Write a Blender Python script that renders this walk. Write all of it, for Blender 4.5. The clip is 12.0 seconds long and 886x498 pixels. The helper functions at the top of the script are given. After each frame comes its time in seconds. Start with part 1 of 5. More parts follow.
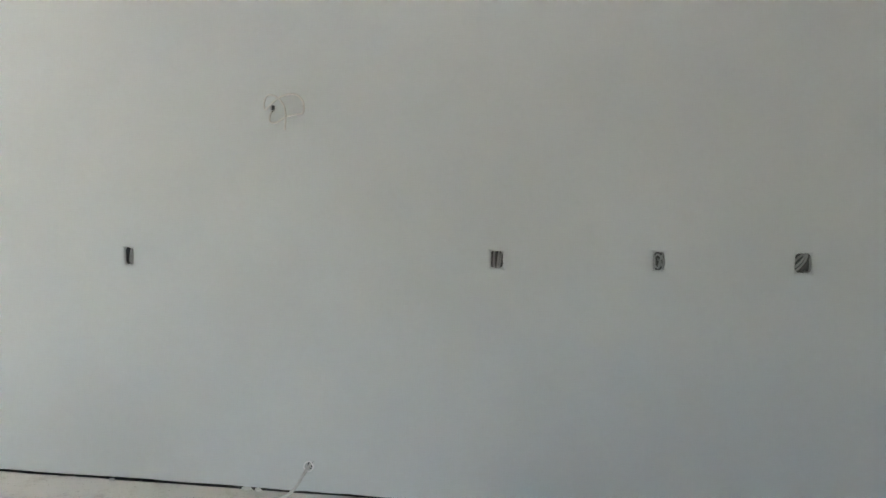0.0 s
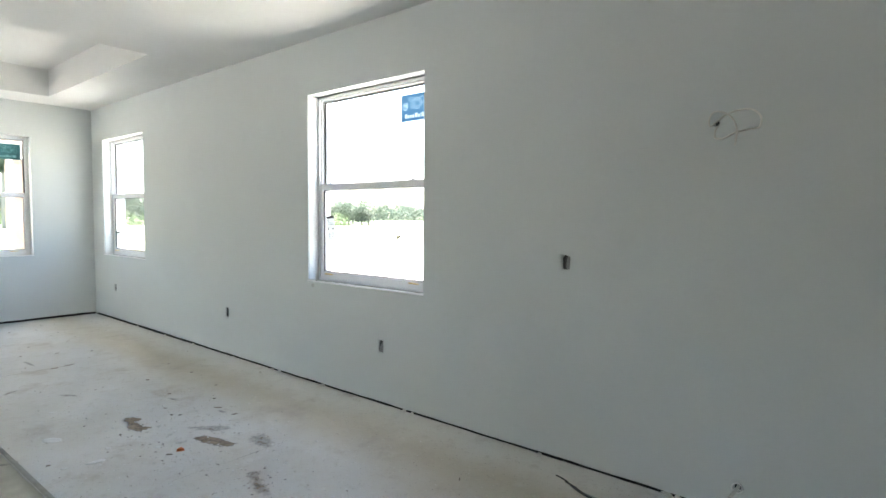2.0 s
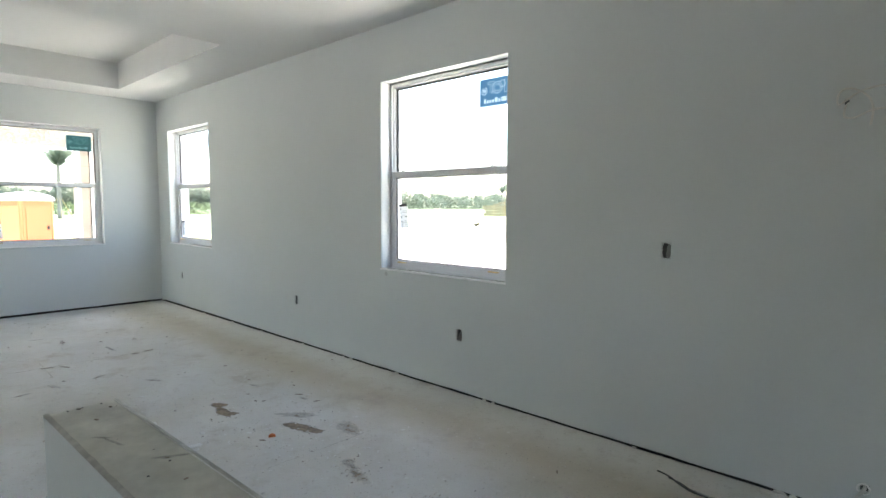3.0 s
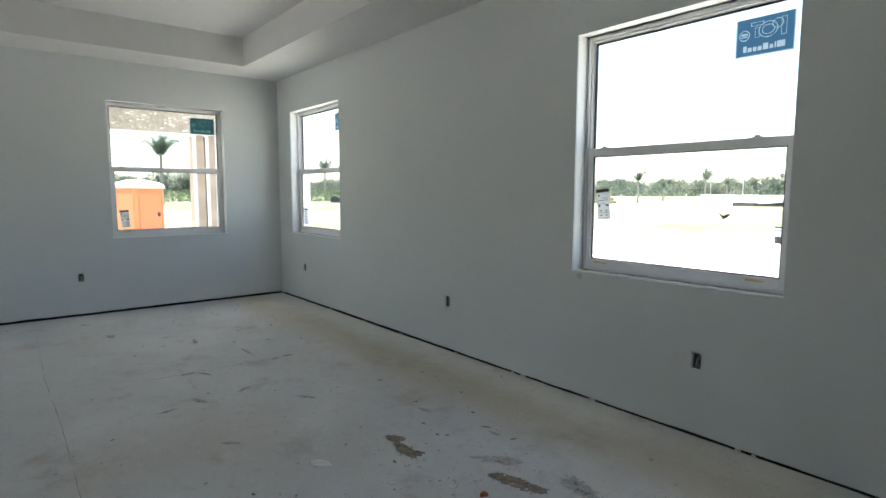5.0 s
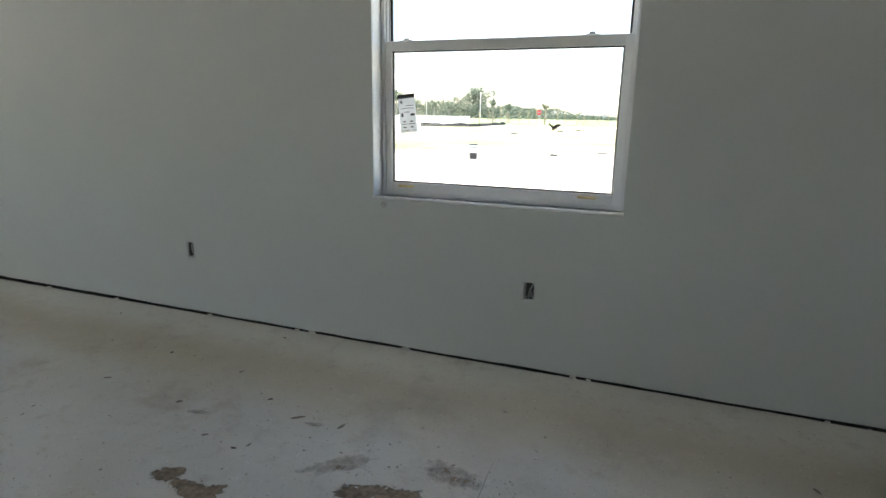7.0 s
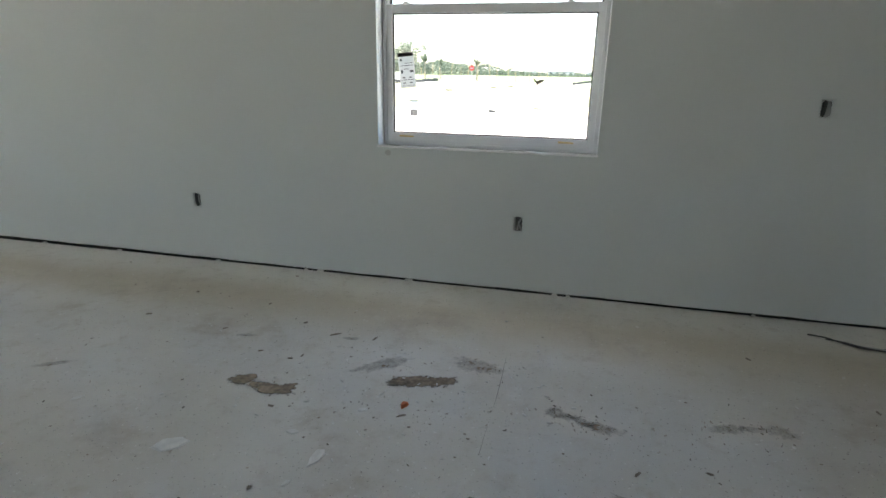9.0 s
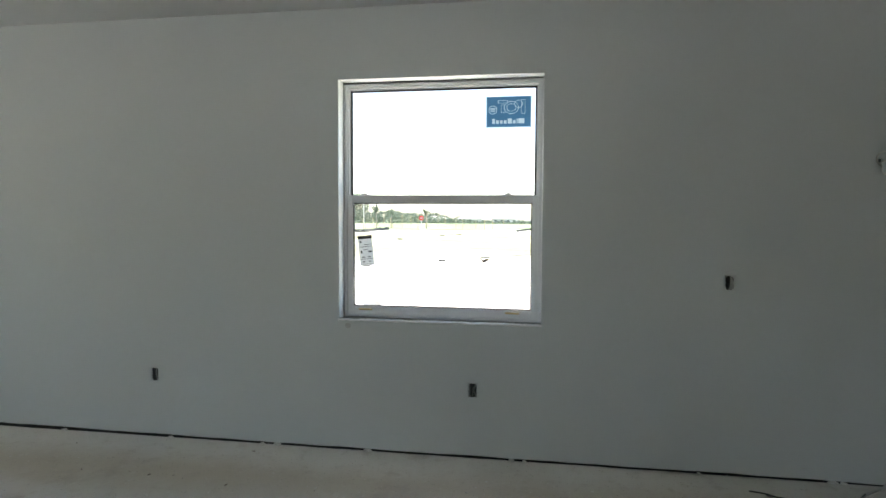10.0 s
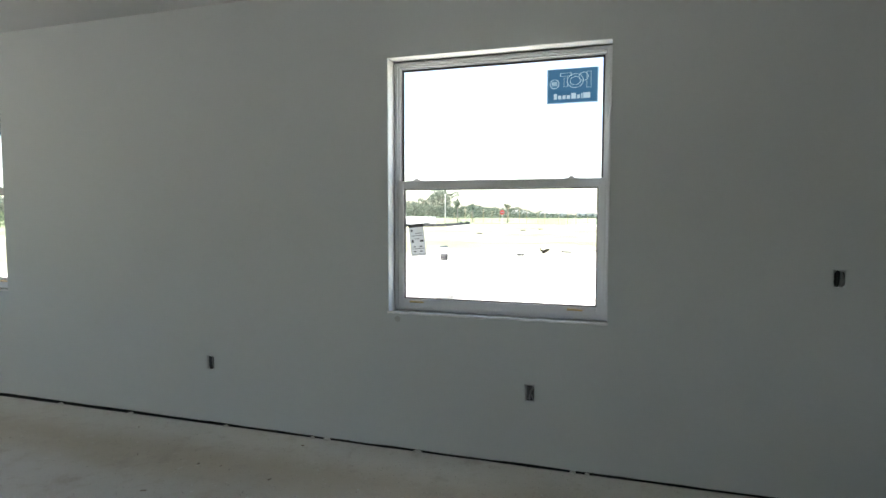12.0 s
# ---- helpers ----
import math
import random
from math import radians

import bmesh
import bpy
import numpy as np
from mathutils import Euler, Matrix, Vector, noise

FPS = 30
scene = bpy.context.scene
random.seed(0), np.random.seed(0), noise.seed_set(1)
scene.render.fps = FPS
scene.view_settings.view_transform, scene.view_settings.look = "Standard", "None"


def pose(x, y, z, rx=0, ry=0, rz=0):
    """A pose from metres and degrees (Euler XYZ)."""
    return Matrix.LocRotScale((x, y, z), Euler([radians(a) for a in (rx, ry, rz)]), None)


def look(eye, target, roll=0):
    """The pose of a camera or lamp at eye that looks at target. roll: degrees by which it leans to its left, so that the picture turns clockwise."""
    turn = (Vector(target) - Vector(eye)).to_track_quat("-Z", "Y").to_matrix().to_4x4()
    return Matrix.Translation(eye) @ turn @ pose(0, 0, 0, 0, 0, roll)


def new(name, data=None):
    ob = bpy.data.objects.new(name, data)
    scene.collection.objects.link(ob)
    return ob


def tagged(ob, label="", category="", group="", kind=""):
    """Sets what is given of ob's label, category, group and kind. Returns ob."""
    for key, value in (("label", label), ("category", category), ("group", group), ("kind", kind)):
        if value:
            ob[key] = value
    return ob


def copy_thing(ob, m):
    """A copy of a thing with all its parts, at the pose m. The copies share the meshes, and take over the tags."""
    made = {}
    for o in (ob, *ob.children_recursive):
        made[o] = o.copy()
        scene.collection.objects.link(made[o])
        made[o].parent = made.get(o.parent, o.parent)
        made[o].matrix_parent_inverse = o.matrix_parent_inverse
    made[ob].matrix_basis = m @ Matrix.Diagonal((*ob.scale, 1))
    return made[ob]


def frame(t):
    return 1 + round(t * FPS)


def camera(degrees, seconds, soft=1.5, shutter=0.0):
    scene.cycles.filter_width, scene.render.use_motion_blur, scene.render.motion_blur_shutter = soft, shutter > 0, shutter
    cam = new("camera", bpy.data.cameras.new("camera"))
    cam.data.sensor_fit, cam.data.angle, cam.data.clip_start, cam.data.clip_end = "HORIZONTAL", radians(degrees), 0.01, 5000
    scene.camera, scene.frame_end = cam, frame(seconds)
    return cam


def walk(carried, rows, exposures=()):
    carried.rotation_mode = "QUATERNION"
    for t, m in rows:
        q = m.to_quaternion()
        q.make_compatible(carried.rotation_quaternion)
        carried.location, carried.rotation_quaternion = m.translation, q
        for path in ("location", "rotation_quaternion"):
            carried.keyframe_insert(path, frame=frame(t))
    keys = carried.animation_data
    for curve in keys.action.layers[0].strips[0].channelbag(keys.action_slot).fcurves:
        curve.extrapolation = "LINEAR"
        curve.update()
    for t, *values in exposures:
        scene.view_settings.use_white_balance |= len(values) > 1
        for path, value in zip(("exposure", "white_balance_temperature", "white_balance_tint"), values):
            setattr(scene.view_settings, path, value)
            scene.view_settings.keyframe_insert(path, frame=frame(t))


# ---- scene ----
cam = camera(77.4, 12.0)
PATH = [
    (0, (-0.097, 0.099, 1.407), (-0.373, 2.075, 1.269), -0.1),
    (0.5, (-0.192, 0.042, 1.421), (-0.72, 1.962, 1.235), 0.0),
    (1, (-0.274, -0.018, 1.424), (-1.16, 1.766, 1.247), 0.2),
    (1.5, (-0.37, -0.102, 1.452), (-1.436, 1.586, 1.338), 0.3),
    (2, (-0.565, -0.277, 1.436), (-1.84, 1.259, 1.323), 0.5),
    (2.5, (-0.701, -0.404, 1.433), (-2.054, 1.06, 1.271), 0.2),
    (2.7, (-0.749, -0.431, 1.425), (-2.106, 1.03, 1.267), 0.2),
    (4.3, (-1.633, -0.472, 1.446), (-3.12, 0.851, 1.25), 0.2),
    (4.5, (-1.753, -0.499, 1.431), (-3.264, 0.796, 1.228), 0.2),
    (5, (-2.106, -0.457, 1.417), (-3.652, 0.796, 1.214), 0.1),
    (5.5, (-2.402, -0.411, 1.382), (-3.899, 0.884, 1.099), 0.1),
    (5.7, (-2.51, -0.398, 1.372), (-3.902, 0.997, 1.03), 0.6),
    (6, (-2.664, -0.348, 1.358), (-3.897, 1.177, 0.967), 0.6),
    (6.5, (-2.866, -0.22, 1.33), (-3.833, 1.484, 0.927), 0.9),
    (7, (-3.067, -0.091, 1.336), (-3.746, 1.73, 0.864), 0.9),
    (7.5, (-3.256, -0.076, 1.268), (-3.717, 1.703, 0.479), 1.5),
    (7.7, (-3.299, -0.105, 1.245), (-3.734, 1.641, 0.373), 1.3),
    (9.3, (-3.288, -0.772, 1.413), (-3.715, 1.126, 0.948), 0.7),
    (9.5, (-3.299, -0.822, 1.481), (-3.685, 1.109, 1.131), 0.6),
    (10, (-3.274, -0.875, 1.55), (-3.572, 1.1, 1.446), 0.3),
    (10.5, (-3.24, -0.875, 1.551), (-3.465, 1.111, 1.5), 0.2),
    (11, (-3.191, -0.786, 1.525), (-3.421, 1.198, 1.43), 0.2),
    (11.5, (-3.145, -0.658, 1.536), (-3.437, 1.318, 1.442), 0.1),
    (12, (-3.157, -0.573, 1.502), (-3.742, 1.335, 1.378), 0.1),
]
EXPOSURES = [(0, 4.13, 7080, 16), (1, 3.84, 6950, 13), (2.5, 3.13, 6850, 11), (4.5, 2.48, 6750, 10), (5.5, 2.1, 6750, 10), (6.5, 2.15, 6950, 10), (7.5, 2.4, 7150, 11),
             (9.3, 2.56, 7000, 11), (9.6, 2.49, 7000, 11), (10.0, 2.29, 6900, 10), (10.5, 2.21, 6900, 10), (12, 2.17, 6850, 10)]
walk(cam, [(t, look(eye, target, roll)) for t, eye, target, roll in PATH], EXPOSURES)

# ---- world, sun, lights ----
SUN_ELEVATION, SUN_AZIMUTH = 74.0, 262.0
world = bpy.data.worlds.new("sky")
scene.world = world
world.use_nodes = True
sky = world.node_tree.nodes.new("ShaderNodeTexSky")
sky.sky_type = "NISHITA"
sky.sun_disc = False
sky.sun_elevation, sky.sun_rotation = radians(SUN_ELEVATION), radians(SUN_AZIMUTH)
sky.air_density, sky.dust_density = 1.0, 1.5
background = world.node_tree.nodes["Background"]
background.inputs["Strength"].default_value = 0.15
world.node_tree.links.new(sky.outputs["Color"], background.inputs["Color"])

sun_data = bpy.data.lights.new("sun", "SUN")
sun_data.energy, sun_data.angle, sun_data.color = 4.5, radians(0.5), (1.0, 0.96, 0.9)
sun = new("sun", sun_data)
az, el = radians(SUN_AZIMUTH), radians(SUN_ELEVATION)
toward = Vector((math.sin(az) * math.cos(el), math.cos(az) * math.cos(el), math.sin(el)))
sun.matrix_world = look(toward * 30, (0, 0, 0))


# ---- plan, in metres ----
YA = 2.65            # inner face of the long window wall
XE = -9.556          # inner face of the end wall
XR, YB = 3.6, -5.0   # plain walls that close the room
CEIL, TRAY = 2.92, 3.25
SILL, HEAD = 0.881, 2.465
GROUND = -0.35
# unseen openings added in the south wall to let fill daylight in
FILL_OPEN_1 = (-8.3, -6.5, 0.0, 2.2)
FILL_OPEN_2 = (-0.2, 1.0, 0.9, 2.1)


# ---- materials ----
def material(name, colour, rough=0.6, metal=0.0, grain=0.0, grain_scale=40.0, blotch=0.0, blotch_scale=3.0,
             bump=0.0, bump_scale=120.0, coord="Object", random_tint=0.0):
    """Principled surface with variation at two scales and a fine relief."""
    m = bpy.data.materials.new(name)
    m.use_nodes = True
    n, l = m.node_tree.nodes, m.node_tree.links
    b = n["Principled BSDF"]
    b.inputs["Roughness"].default_value, b.inputs["Metallic"].default_value = rough, metal
    tc = n.new("ShaderNodeTexCoord")
    out = None
    base = n.new("ShaderNodeRGB")
    base.outputs[0].default_value = (*colour, 1)
    out = base.outputs[0]
    for amount, scale in ((grain, grain_scale), (blotch, blotch_scale)):
        if amount:
            t = n.new("ShaderNodeTexNoise")
            t.inputs["Scale"].default_value, t.inputs["Detail"].default_value = scale, 4
            l.new(tc.outputs[coord], t.inputs["Vector"])
            r = n.new("ShaderNodeMapRange")
            r.inputs["From Min"].default_value, r.inputs["From Max"].default_value = 0.3, 0.7
            r.inputs["To Min"].default_value, r.inputs["To Max"].default_value = 1 - amount, 1 + amount
            l.new(t.outputs["Fac"], r.inputs["Value"])
            v = n.new("ShaderNodeVectorMath")
            v.operation = "SCALE"
            l.new(out, v.inputs[0])
            l.new(r.outputs[0], v.inputs["Scale"])
            out = v.outputs[0]
    if random_tint:
        info = n.new("ShaderNodeObjectInfo")
        r = n.new("ShaderNodeMapRange")
        r.inputs["To Min"].default_value, r.inputs["To Max"].default_value = 1 - random_tint, 1 + random_tint
        l.new(info.outputs["Random"], r.inputs["Value"])
        v = n.new("ShaderNodeVectorMath")
        v.operation = "SCALE"
        l.new(out, v.inputs[0])
        l.new(r.outputs[0], v.inputs["Scale"])
        out = v.outputs[0]
    l.new(out, b.inputs["Base Color"])
    if bump:
        t = n.new("ShaderNodeTexNoise")
        t.inputs["Scale"].default_value, t.inputs["Detail"].default_value = bump_scale, 5
        l.new(tc.outputs[coord], t.inputs["Vector"])
        bp = n.new("ShaderNodeBump")
        bp.inputs["Strength"].default_value, bp.inputs["Distance"].default_value = bump, 0.004
        l.new(t.outputs["Fac"], bp.inputs["Height"])
        l.new(bp.outputs[0], b.inputs["Normal"])
    return m


def island_leaf(name, dark, light):
    """Leaves whose green changes from leaf to leaf."""
    m = bpy.data.materials.new(name)
    m.use_nodes = True
    n, l = m.node_tree.nodes, m.node_tree.links
    b = n["Principled BSDF"]
    b.inputs["Roughness"].default_value = 0.65
    g = n.new("ShaderNodeNewGeometry")
    mix = n.new("ShaderNodeMix")
    mix.data_type = "RGBA"
    mix.inputs[6].default_value, mix.inputs[7].default_value = (*dark, 1), (*light, 1)
    l.new(g.outputs["Random Per Island"], mix.inputs[0])
    l.new(mix.outputs[2], b.inputs["Base Color"])
    t, both = n.new("ShaderNodeBsdfTranslucent"), n.new("ShaderNodeMixShader")
    l.new(mix.outputs[2], t.inputs["Color"])
    both.inputs[0].default_value = 0.5
    l.new(b.outputs[0], both.inputs[1])
    l.new(t.outputs[0], both.inputs[2])
    l.new(both.outputs[0], n["Material Output"].inputs["Surface"])
    return m


def film(name, colour, through_part):
    """A thin sheet that also lets light through."""
    m = bpy.data.materials.new(name)
    m.use_nodes = True
    n, l = m.node_tree.nodes, m.node_tree.links
    b, t, mix = n["Principled BSDF"], n.new("ShaderNodeBsdfTranslucent"), n.new("ShaderNodeMixShader")
    tc, tex, r, v = n.new("ShaderNodeTexCoord"), n.new("ShaderNodeTexNoise"), n.new("ShaderNodeMapRange"), n.new("ShaderNodeVectorMath")
    tex.inputs["Scale"].default_value = 30
    l.new(tc.outputs["Object"], tex.inputs["Vector"])
    r.inputs["To Min"].default_value, r.inputs["To Max"].default_value = 0.9, 1.1
    l.new(tex.outputs["Fac"], r.inputs["Value"])
    v.operation = "SCALE"
    v.inputs[0].default_value = colour
    l.new(r.outputs[0], v.inputs["Scale"])
    b.inputs["Roughness"].default_value = 0.45
    l.new(v.outputs[0], b.inputs["Base Color"])
    l.new(v.outputs[0], t.inputs["Color"])
    mix.inputs[0].default_value = through_part
    l.new(b.outputs[0], mix.inputs[1])
    l.new(t.outputs[0], mix.inputs[2])
    l.new(mix.outputs[0], n["Material Output"].inputs["Surface"])
    return m


def glass_material():
    m = bpy.data.materials.new("window_glass")
    m.use_nodes = True
    n, l = m.node_tree.nodes, m.node_tree.links
    n.remove(n["Principled BSDF"])
    clear, gloss, mix, lw = (n.new("ShaderNodeBsdfTransparent"), n.new("ShaderNodeBsdfGlossy"),
                             n.new("ShaderNodeMixShader"), n.new("ShaderNodeLayerWeight"))
    clear.inputs[0].default_value = (0.95, 0.97, 0.965, 1)
    gloss.inputs["Roughness"].default_value = 0.0
    power, scaled = n.new("ShaderNodeMath"), n.new("ShaderNodeMath")
    power.operation, scaled.operation = "POWER", "MULTIPLY_ADD"
    power.inputs[1].default_value = 4.0
    scaled.inputs[1].default_value, scaled.inputs[2].default_value = 0.6, 0.03
    l.new(lw.outputs["Facing"], power.inputs[0])
    l.new(power.outputs[0], scaled.inputs[0])
    l.new(scaled.outputs[0], mix.inputs[0])
    l.new(clear.outputs[0], mix.inputs[1])
    l.new(gloss.outputs[0], mix.inputs[2])
    l.new(mix.outputs[0], n["Material Output"].inputs["Surface"])
    return m


def mud_material(name, colour, keep, most=1.0):
    """Dried mud that thins out and breaks up towards its edge."""
    m = material(name, colour, 0.95, grain=0.3, grain_scale=45, blotch=0.25, blotch_scale=11, bump=0.9, bump_scale=40)
    n, l = m.node_tree.nodes, m.node_tree.links
    at, tc, tex = n.new("ShaderNodeAttribute"), n.new("ShaderNodeTexCoord"), n.new("ShaderNodeTexNoise")
    at.attribute_name = "cover"
    tex.inputs["Scale"].default_value, tex.inputs["Detail"].default_value, tex.inputs["Roughness"].default_value = 26, 7, 0.7
    l.new(tc.outputs["Object"], tex.inputs["Vector"])
    add, r = n.new("ShaderNodeMath"), n.new("ShaderNodeMapRange")
    add.operation = "MULTIPLY_ADD"
    add.inputs[1].default_value = 2.4
    l.new(tex.outputs["Fac"], add.inputs[0])
    l.new(at.outputs["Fac"], add.inputs[2])
    r.inputs["From Min"].default_value, r.inputs["From Max"].default_value = 1.62 - keep, (2.0 if most == 1 else 2.7) - keep
    r.inputs["To Max"].default_value = most
    l.new(add.outputs[0], r.inputs["Value"])
    clear, mix = n.new("ShaderNodeBsdfTransparent"), n.new("ShaderNodeMixShader")
    l.new(r.outputs[0], mix.inputs[0])
    l.new(clear.outputs[0], mix.inputs[1])
    l.new(n["Principled BSDF"].outputs[0], mix.inputs[2])
    l.new(mix.outputs[0], n["Material Output"].inputs["Surface"])
    return m


def floor_material():
    """Bare slab: pale dusty overspray in the middle, tan bare concrete near the walls, smudges and specks."""
    m = bpy.data.materials.new("concrete_slab")
    m.use_nodes = True
    n, l = m.node_tree.nodes, m.node_tree.links
    b = n["Principled BSDF"]
    b.inputs["Roughness"].default_value = 0.7
    tc = n.new("ShaderNodeTexCoord")
    pos = tc.outputs["Object"]

    def tex(scale, detail=4, rough=0.55):
        t = n.new("ShaderNodeTexNoise")
        t.inputs["Scale"].default_value, t.inputs["Detail"].default_value, t.inputs["Roughness"].default_value = scale, detail, rough
        l.new(pos, t.inputs["Vector"])
        return t.outputs["Fac"]

    def ramp(value, a, z, lo=0.0, hi=1.0):
        r = n.new("ShaderNodeMapRange")
        r.interpolation_type = "SMOOTHSTEP"
        for k, v in (("From Min", a), ("From Max", z), ("To Min", lo), ("To Max", hi)):
            r.inputs[k].default_value = v
        l.new(value, r.inputs["Value"])
        return r.outputs[0]

    def calc(op, a, c):
        k = n.new("ShaderNodeMath")
        k.operation = op
        for i, v in enumerate((a, c)):
            if isinstance(v, (int, float)):
                k.inputs[i].default_value = v
            else:
                l.new(v, k.inputs[i])
        return k.outputs[0]

    def blend(f, a, c):
        k = n.new("ShaderNodeMix")
        k.data_type = "RGBA"
        l.new(f, k.inputs[0])
        for i, v in ((6, a), (7, c)):
            if isinstance(v, tuple):
                k.inputs[i].default_value = (*v, 1)
            else:
                l.new(v, k.inputs[i])
        return k.outputs[2]

    sep = n.new("ShaderNodeSeparateXYZ")
    l.new(pos, sep.inputs[0])
    wobble = calc("MULTIPLY", calc("SUBTRACT", tex(1.3, 3), 0.5), 0.75)
    # bare tan band along the window wall, with a pale line of spray at its foot
    dist_a = calc("ADD", calc("SUBTRACT", YA, sep.outputs["Y"]), wobble)
    dist_e = calc("ADD", calc("SUBTRACT", sep.outputs["X"], XE), wobble)
    tan = ramp(dist_a, 0.50, 0.98, 1.0, 0.0)
    foot = ramp(calc("ADD", calc("SUBTRACT", YA, sep.outputs["Y"]), calc("MULTIPLY", wobble, 0.45)), 0.12, 0.48, 1.0, 0.0)
    patches = ramp(tex(0.8, 4), 0.42, 0.66)
    col = blend(patches, FLOOR_GREY, FLOOR_GREY2)
    col = blend(calc("MULTIPLY", tan, 0.9), col, FLOOR_TAN)
    col = blend(calc("MULTIPLY", ramp(tex(0.45, 3), 0.5, 0.68), 0.5), col, FLOOR_TAN)
    col = blend(calc("MULTIPLY", foot, 0.8), col, FLOOR_PALE)
    col = blend(calc("MULTIPLY", ramp(tex(5.0, 6, 0.7), 0.56, 0.75), 0.35), col, FLOOR_PALE)
    col = blend(calc("MULTIPLY", ramp(tex(2.1, 6, 0.7), 0.53, 0.72), 0.75), col, FLOOR_DIRT)
    col = blend(calc("MULTIPLY", ramp(tex(34, 3, 0.6), 0.66, 0.76), 0.5), col, FLOOR_DIRT)
    col = blend(calc("MULTIPLY", ramp(tex(58, 2, 0.5), 0.66, 0.73), 0.6), col, FLOOR_PALE)
    col = blend(calc("MULTIPLY", ramp(tex(9, 6, 0.75), 0.5, 0.72), 0.45), col, FLOOR_DIRT)
    col = blend(calc("MULTIPLY", ramp(tex(85, 2, 0.5), 0.665, 0.72), 0.7), col, FLOOR_SPECK)
    l.new(col, b.inputs["Base Color"])
    l.new(ramp(tex(3.5, 3), 0.35, 0.65, 0.55, 0.8), b.inputs["Roughness"])
    bp = n.new("ShaderNodeBump")
    bp.inputs["Strength"].default_value, bp.inputs["Distance"].default_value = 0.25, 0.003
    l.new(tex(45, 6, 0.65), bp.inputs["Height"])
    l.new(bp.outputs[0], b.inputs["Normal"])
    return m


def ground_material():
    """Pale sand with worn grass in patches."""
    m = bpy.data.materials.new("sandy_ground")
    m.use_nodes = True
    n, l = m.node_tree.nodes, m.node_tree.links
    b = n["Principled BSDF"]
    b.inputs["Roughness"].default_value = 0.95
    tc = n.new("ShaderNodeTexCoord")
    sep = n.new("ShaderNodeSeparateXYZ")
    l.new(tc.outputs["Object"], sep.inputs[0])

    def tex(scale, detail=5):
        t = n.new("ShaderNodeTexNoise")
        t.inputs["Scale"].default_value, t.inputs["Detail"].default_value = scale, detail
        l.new(tc.outputs["Object"], t.inputs["Vector"])
        return t.outputs["Fac"]

    def ramp(v, a, z, lo=0.0, hi=1.0):
        r = n.new("ShaderNodeMapRange")
        r.interpolation_type = "SMOOTHSTEP"
        for k, q in (("From Min", a), ("From Max", z), ("To Min", lo), ("To Max", hi)):
            r.inputs[k].default_value = q
        l.new(v, r.inputs["Value"])
        return r.outputs[0]

    def mixed(f, a, c):
        k = n.new("ShaderNodeMix")
        k.data_type = "RGBA"
        l.new(f, k.inputs[0])
        for i, v in ((6, a), (7, c)):
            if isinstance(v, tuple):
                k.inputs[i].default_value = (*v, 1)
            else:
                l.new(v, k.inputs[i])
        return k.outputs[2]

    def mul(a, c):
        k = n.new("ShaderNodeMath")
        k.operation = "MULTIPLY"
        l.new(a, k.inputs[0])
        if isinstance(c, (int, float)):
            k.inputs[1].default_value = c
        else:
            l.new(c, k.inputs[1])
        return k.outputs[0]

    far = n.new("ShaderNodeVectorMath")
    far.operation = "LENGTH"
    l.new(tc.outputs["Object"], far.inputs[0])
    west = mul(ramp(far.outputs["Value"], 57, 64), ramp(sep.outputs["X"], -58, -46, 1.0, 0.0))
    wide = n.new("ShaderNodeMath")
    wide.operation = "MAXIMUM"
    l.new(ramp(far.outputs["Value"], 92, 104), wide.inputs[0])
    l.new(west, wide.inputs[1])
    meadow = wide.outputs[0]
    field = mul(ramp(far.outputs["Value"], 22, 30), ramp(far.outputs["Value"], 84, 94, 1.0, 0.0))
    field = mul(field, ramp(sep.outputs["X"], -75, -48))
    sand = mixed(ramp(tex(0.6), 0.35, 0.65), (0.58, 0.545, 0.48), (0.66, 0.63, 0.575))
    grass = mixed(ramp(tex(1.2), 0.35, 0.65), (0.125, 0.125, 0.055), (0.19, 0.175, 0.085))
    lawn = mixed(ramp(tex(0.7), 0.35, 0.65), (0.06, 0.095, 0.03), (0.11, 0.14, 0.05))
    col = mixed(mul(field, ramp(tex(0.11), 0.32, 0.6, 0.72, 0.98)), sand, grass)
    near = n.new("ShaderNodeVectorMath")
    near.operation = "DISTANCE"
    l.new(tc.outputs["Object"], near.inputs[0])
    near.inputs[1].default_value = (-16.2, 25.5, GROUND)
    patch = mul(ramp(near.outputs["Value"], 1.5, 5.5, 1.0, 0.0), ramp(tex(0.9), 0.36, 0.55))
    col = mixed(mul(patch, 0.85), col, (0.085, 0.105, 0.03))
    col = mixed(mul(meadow, ramp(tex(0.05), 0.36, 0.5, 0.7, 0.95)), col, lawn)
    l.new(col, b.inputs["Base Color"])
    bp = n.new("ShaderNodeBump")
    bp.inputs["Strength"].default_value, bp.inputs["Distance"].default_value = 0.4, 0.03
    l.new(tex(3.0), bp.inputs["Height"])
    l.new(bp.outputs[0], b.inputs["Normal"])
    return m


FLOOR_GREY, FLOOR_GREY2 = (0.625, 0.618, 0.59), (0.70, 0.692, 0.665)
FLOOR_TAN, FLOOR_PALE, FLOOR_DIRT = (0.575, 0.53, 0.435), (0.80, 0.795, 0.77), (0.48, 0.435, 0.375)

FLOOR_SPECK = (0.22, 0.20, 0.175)

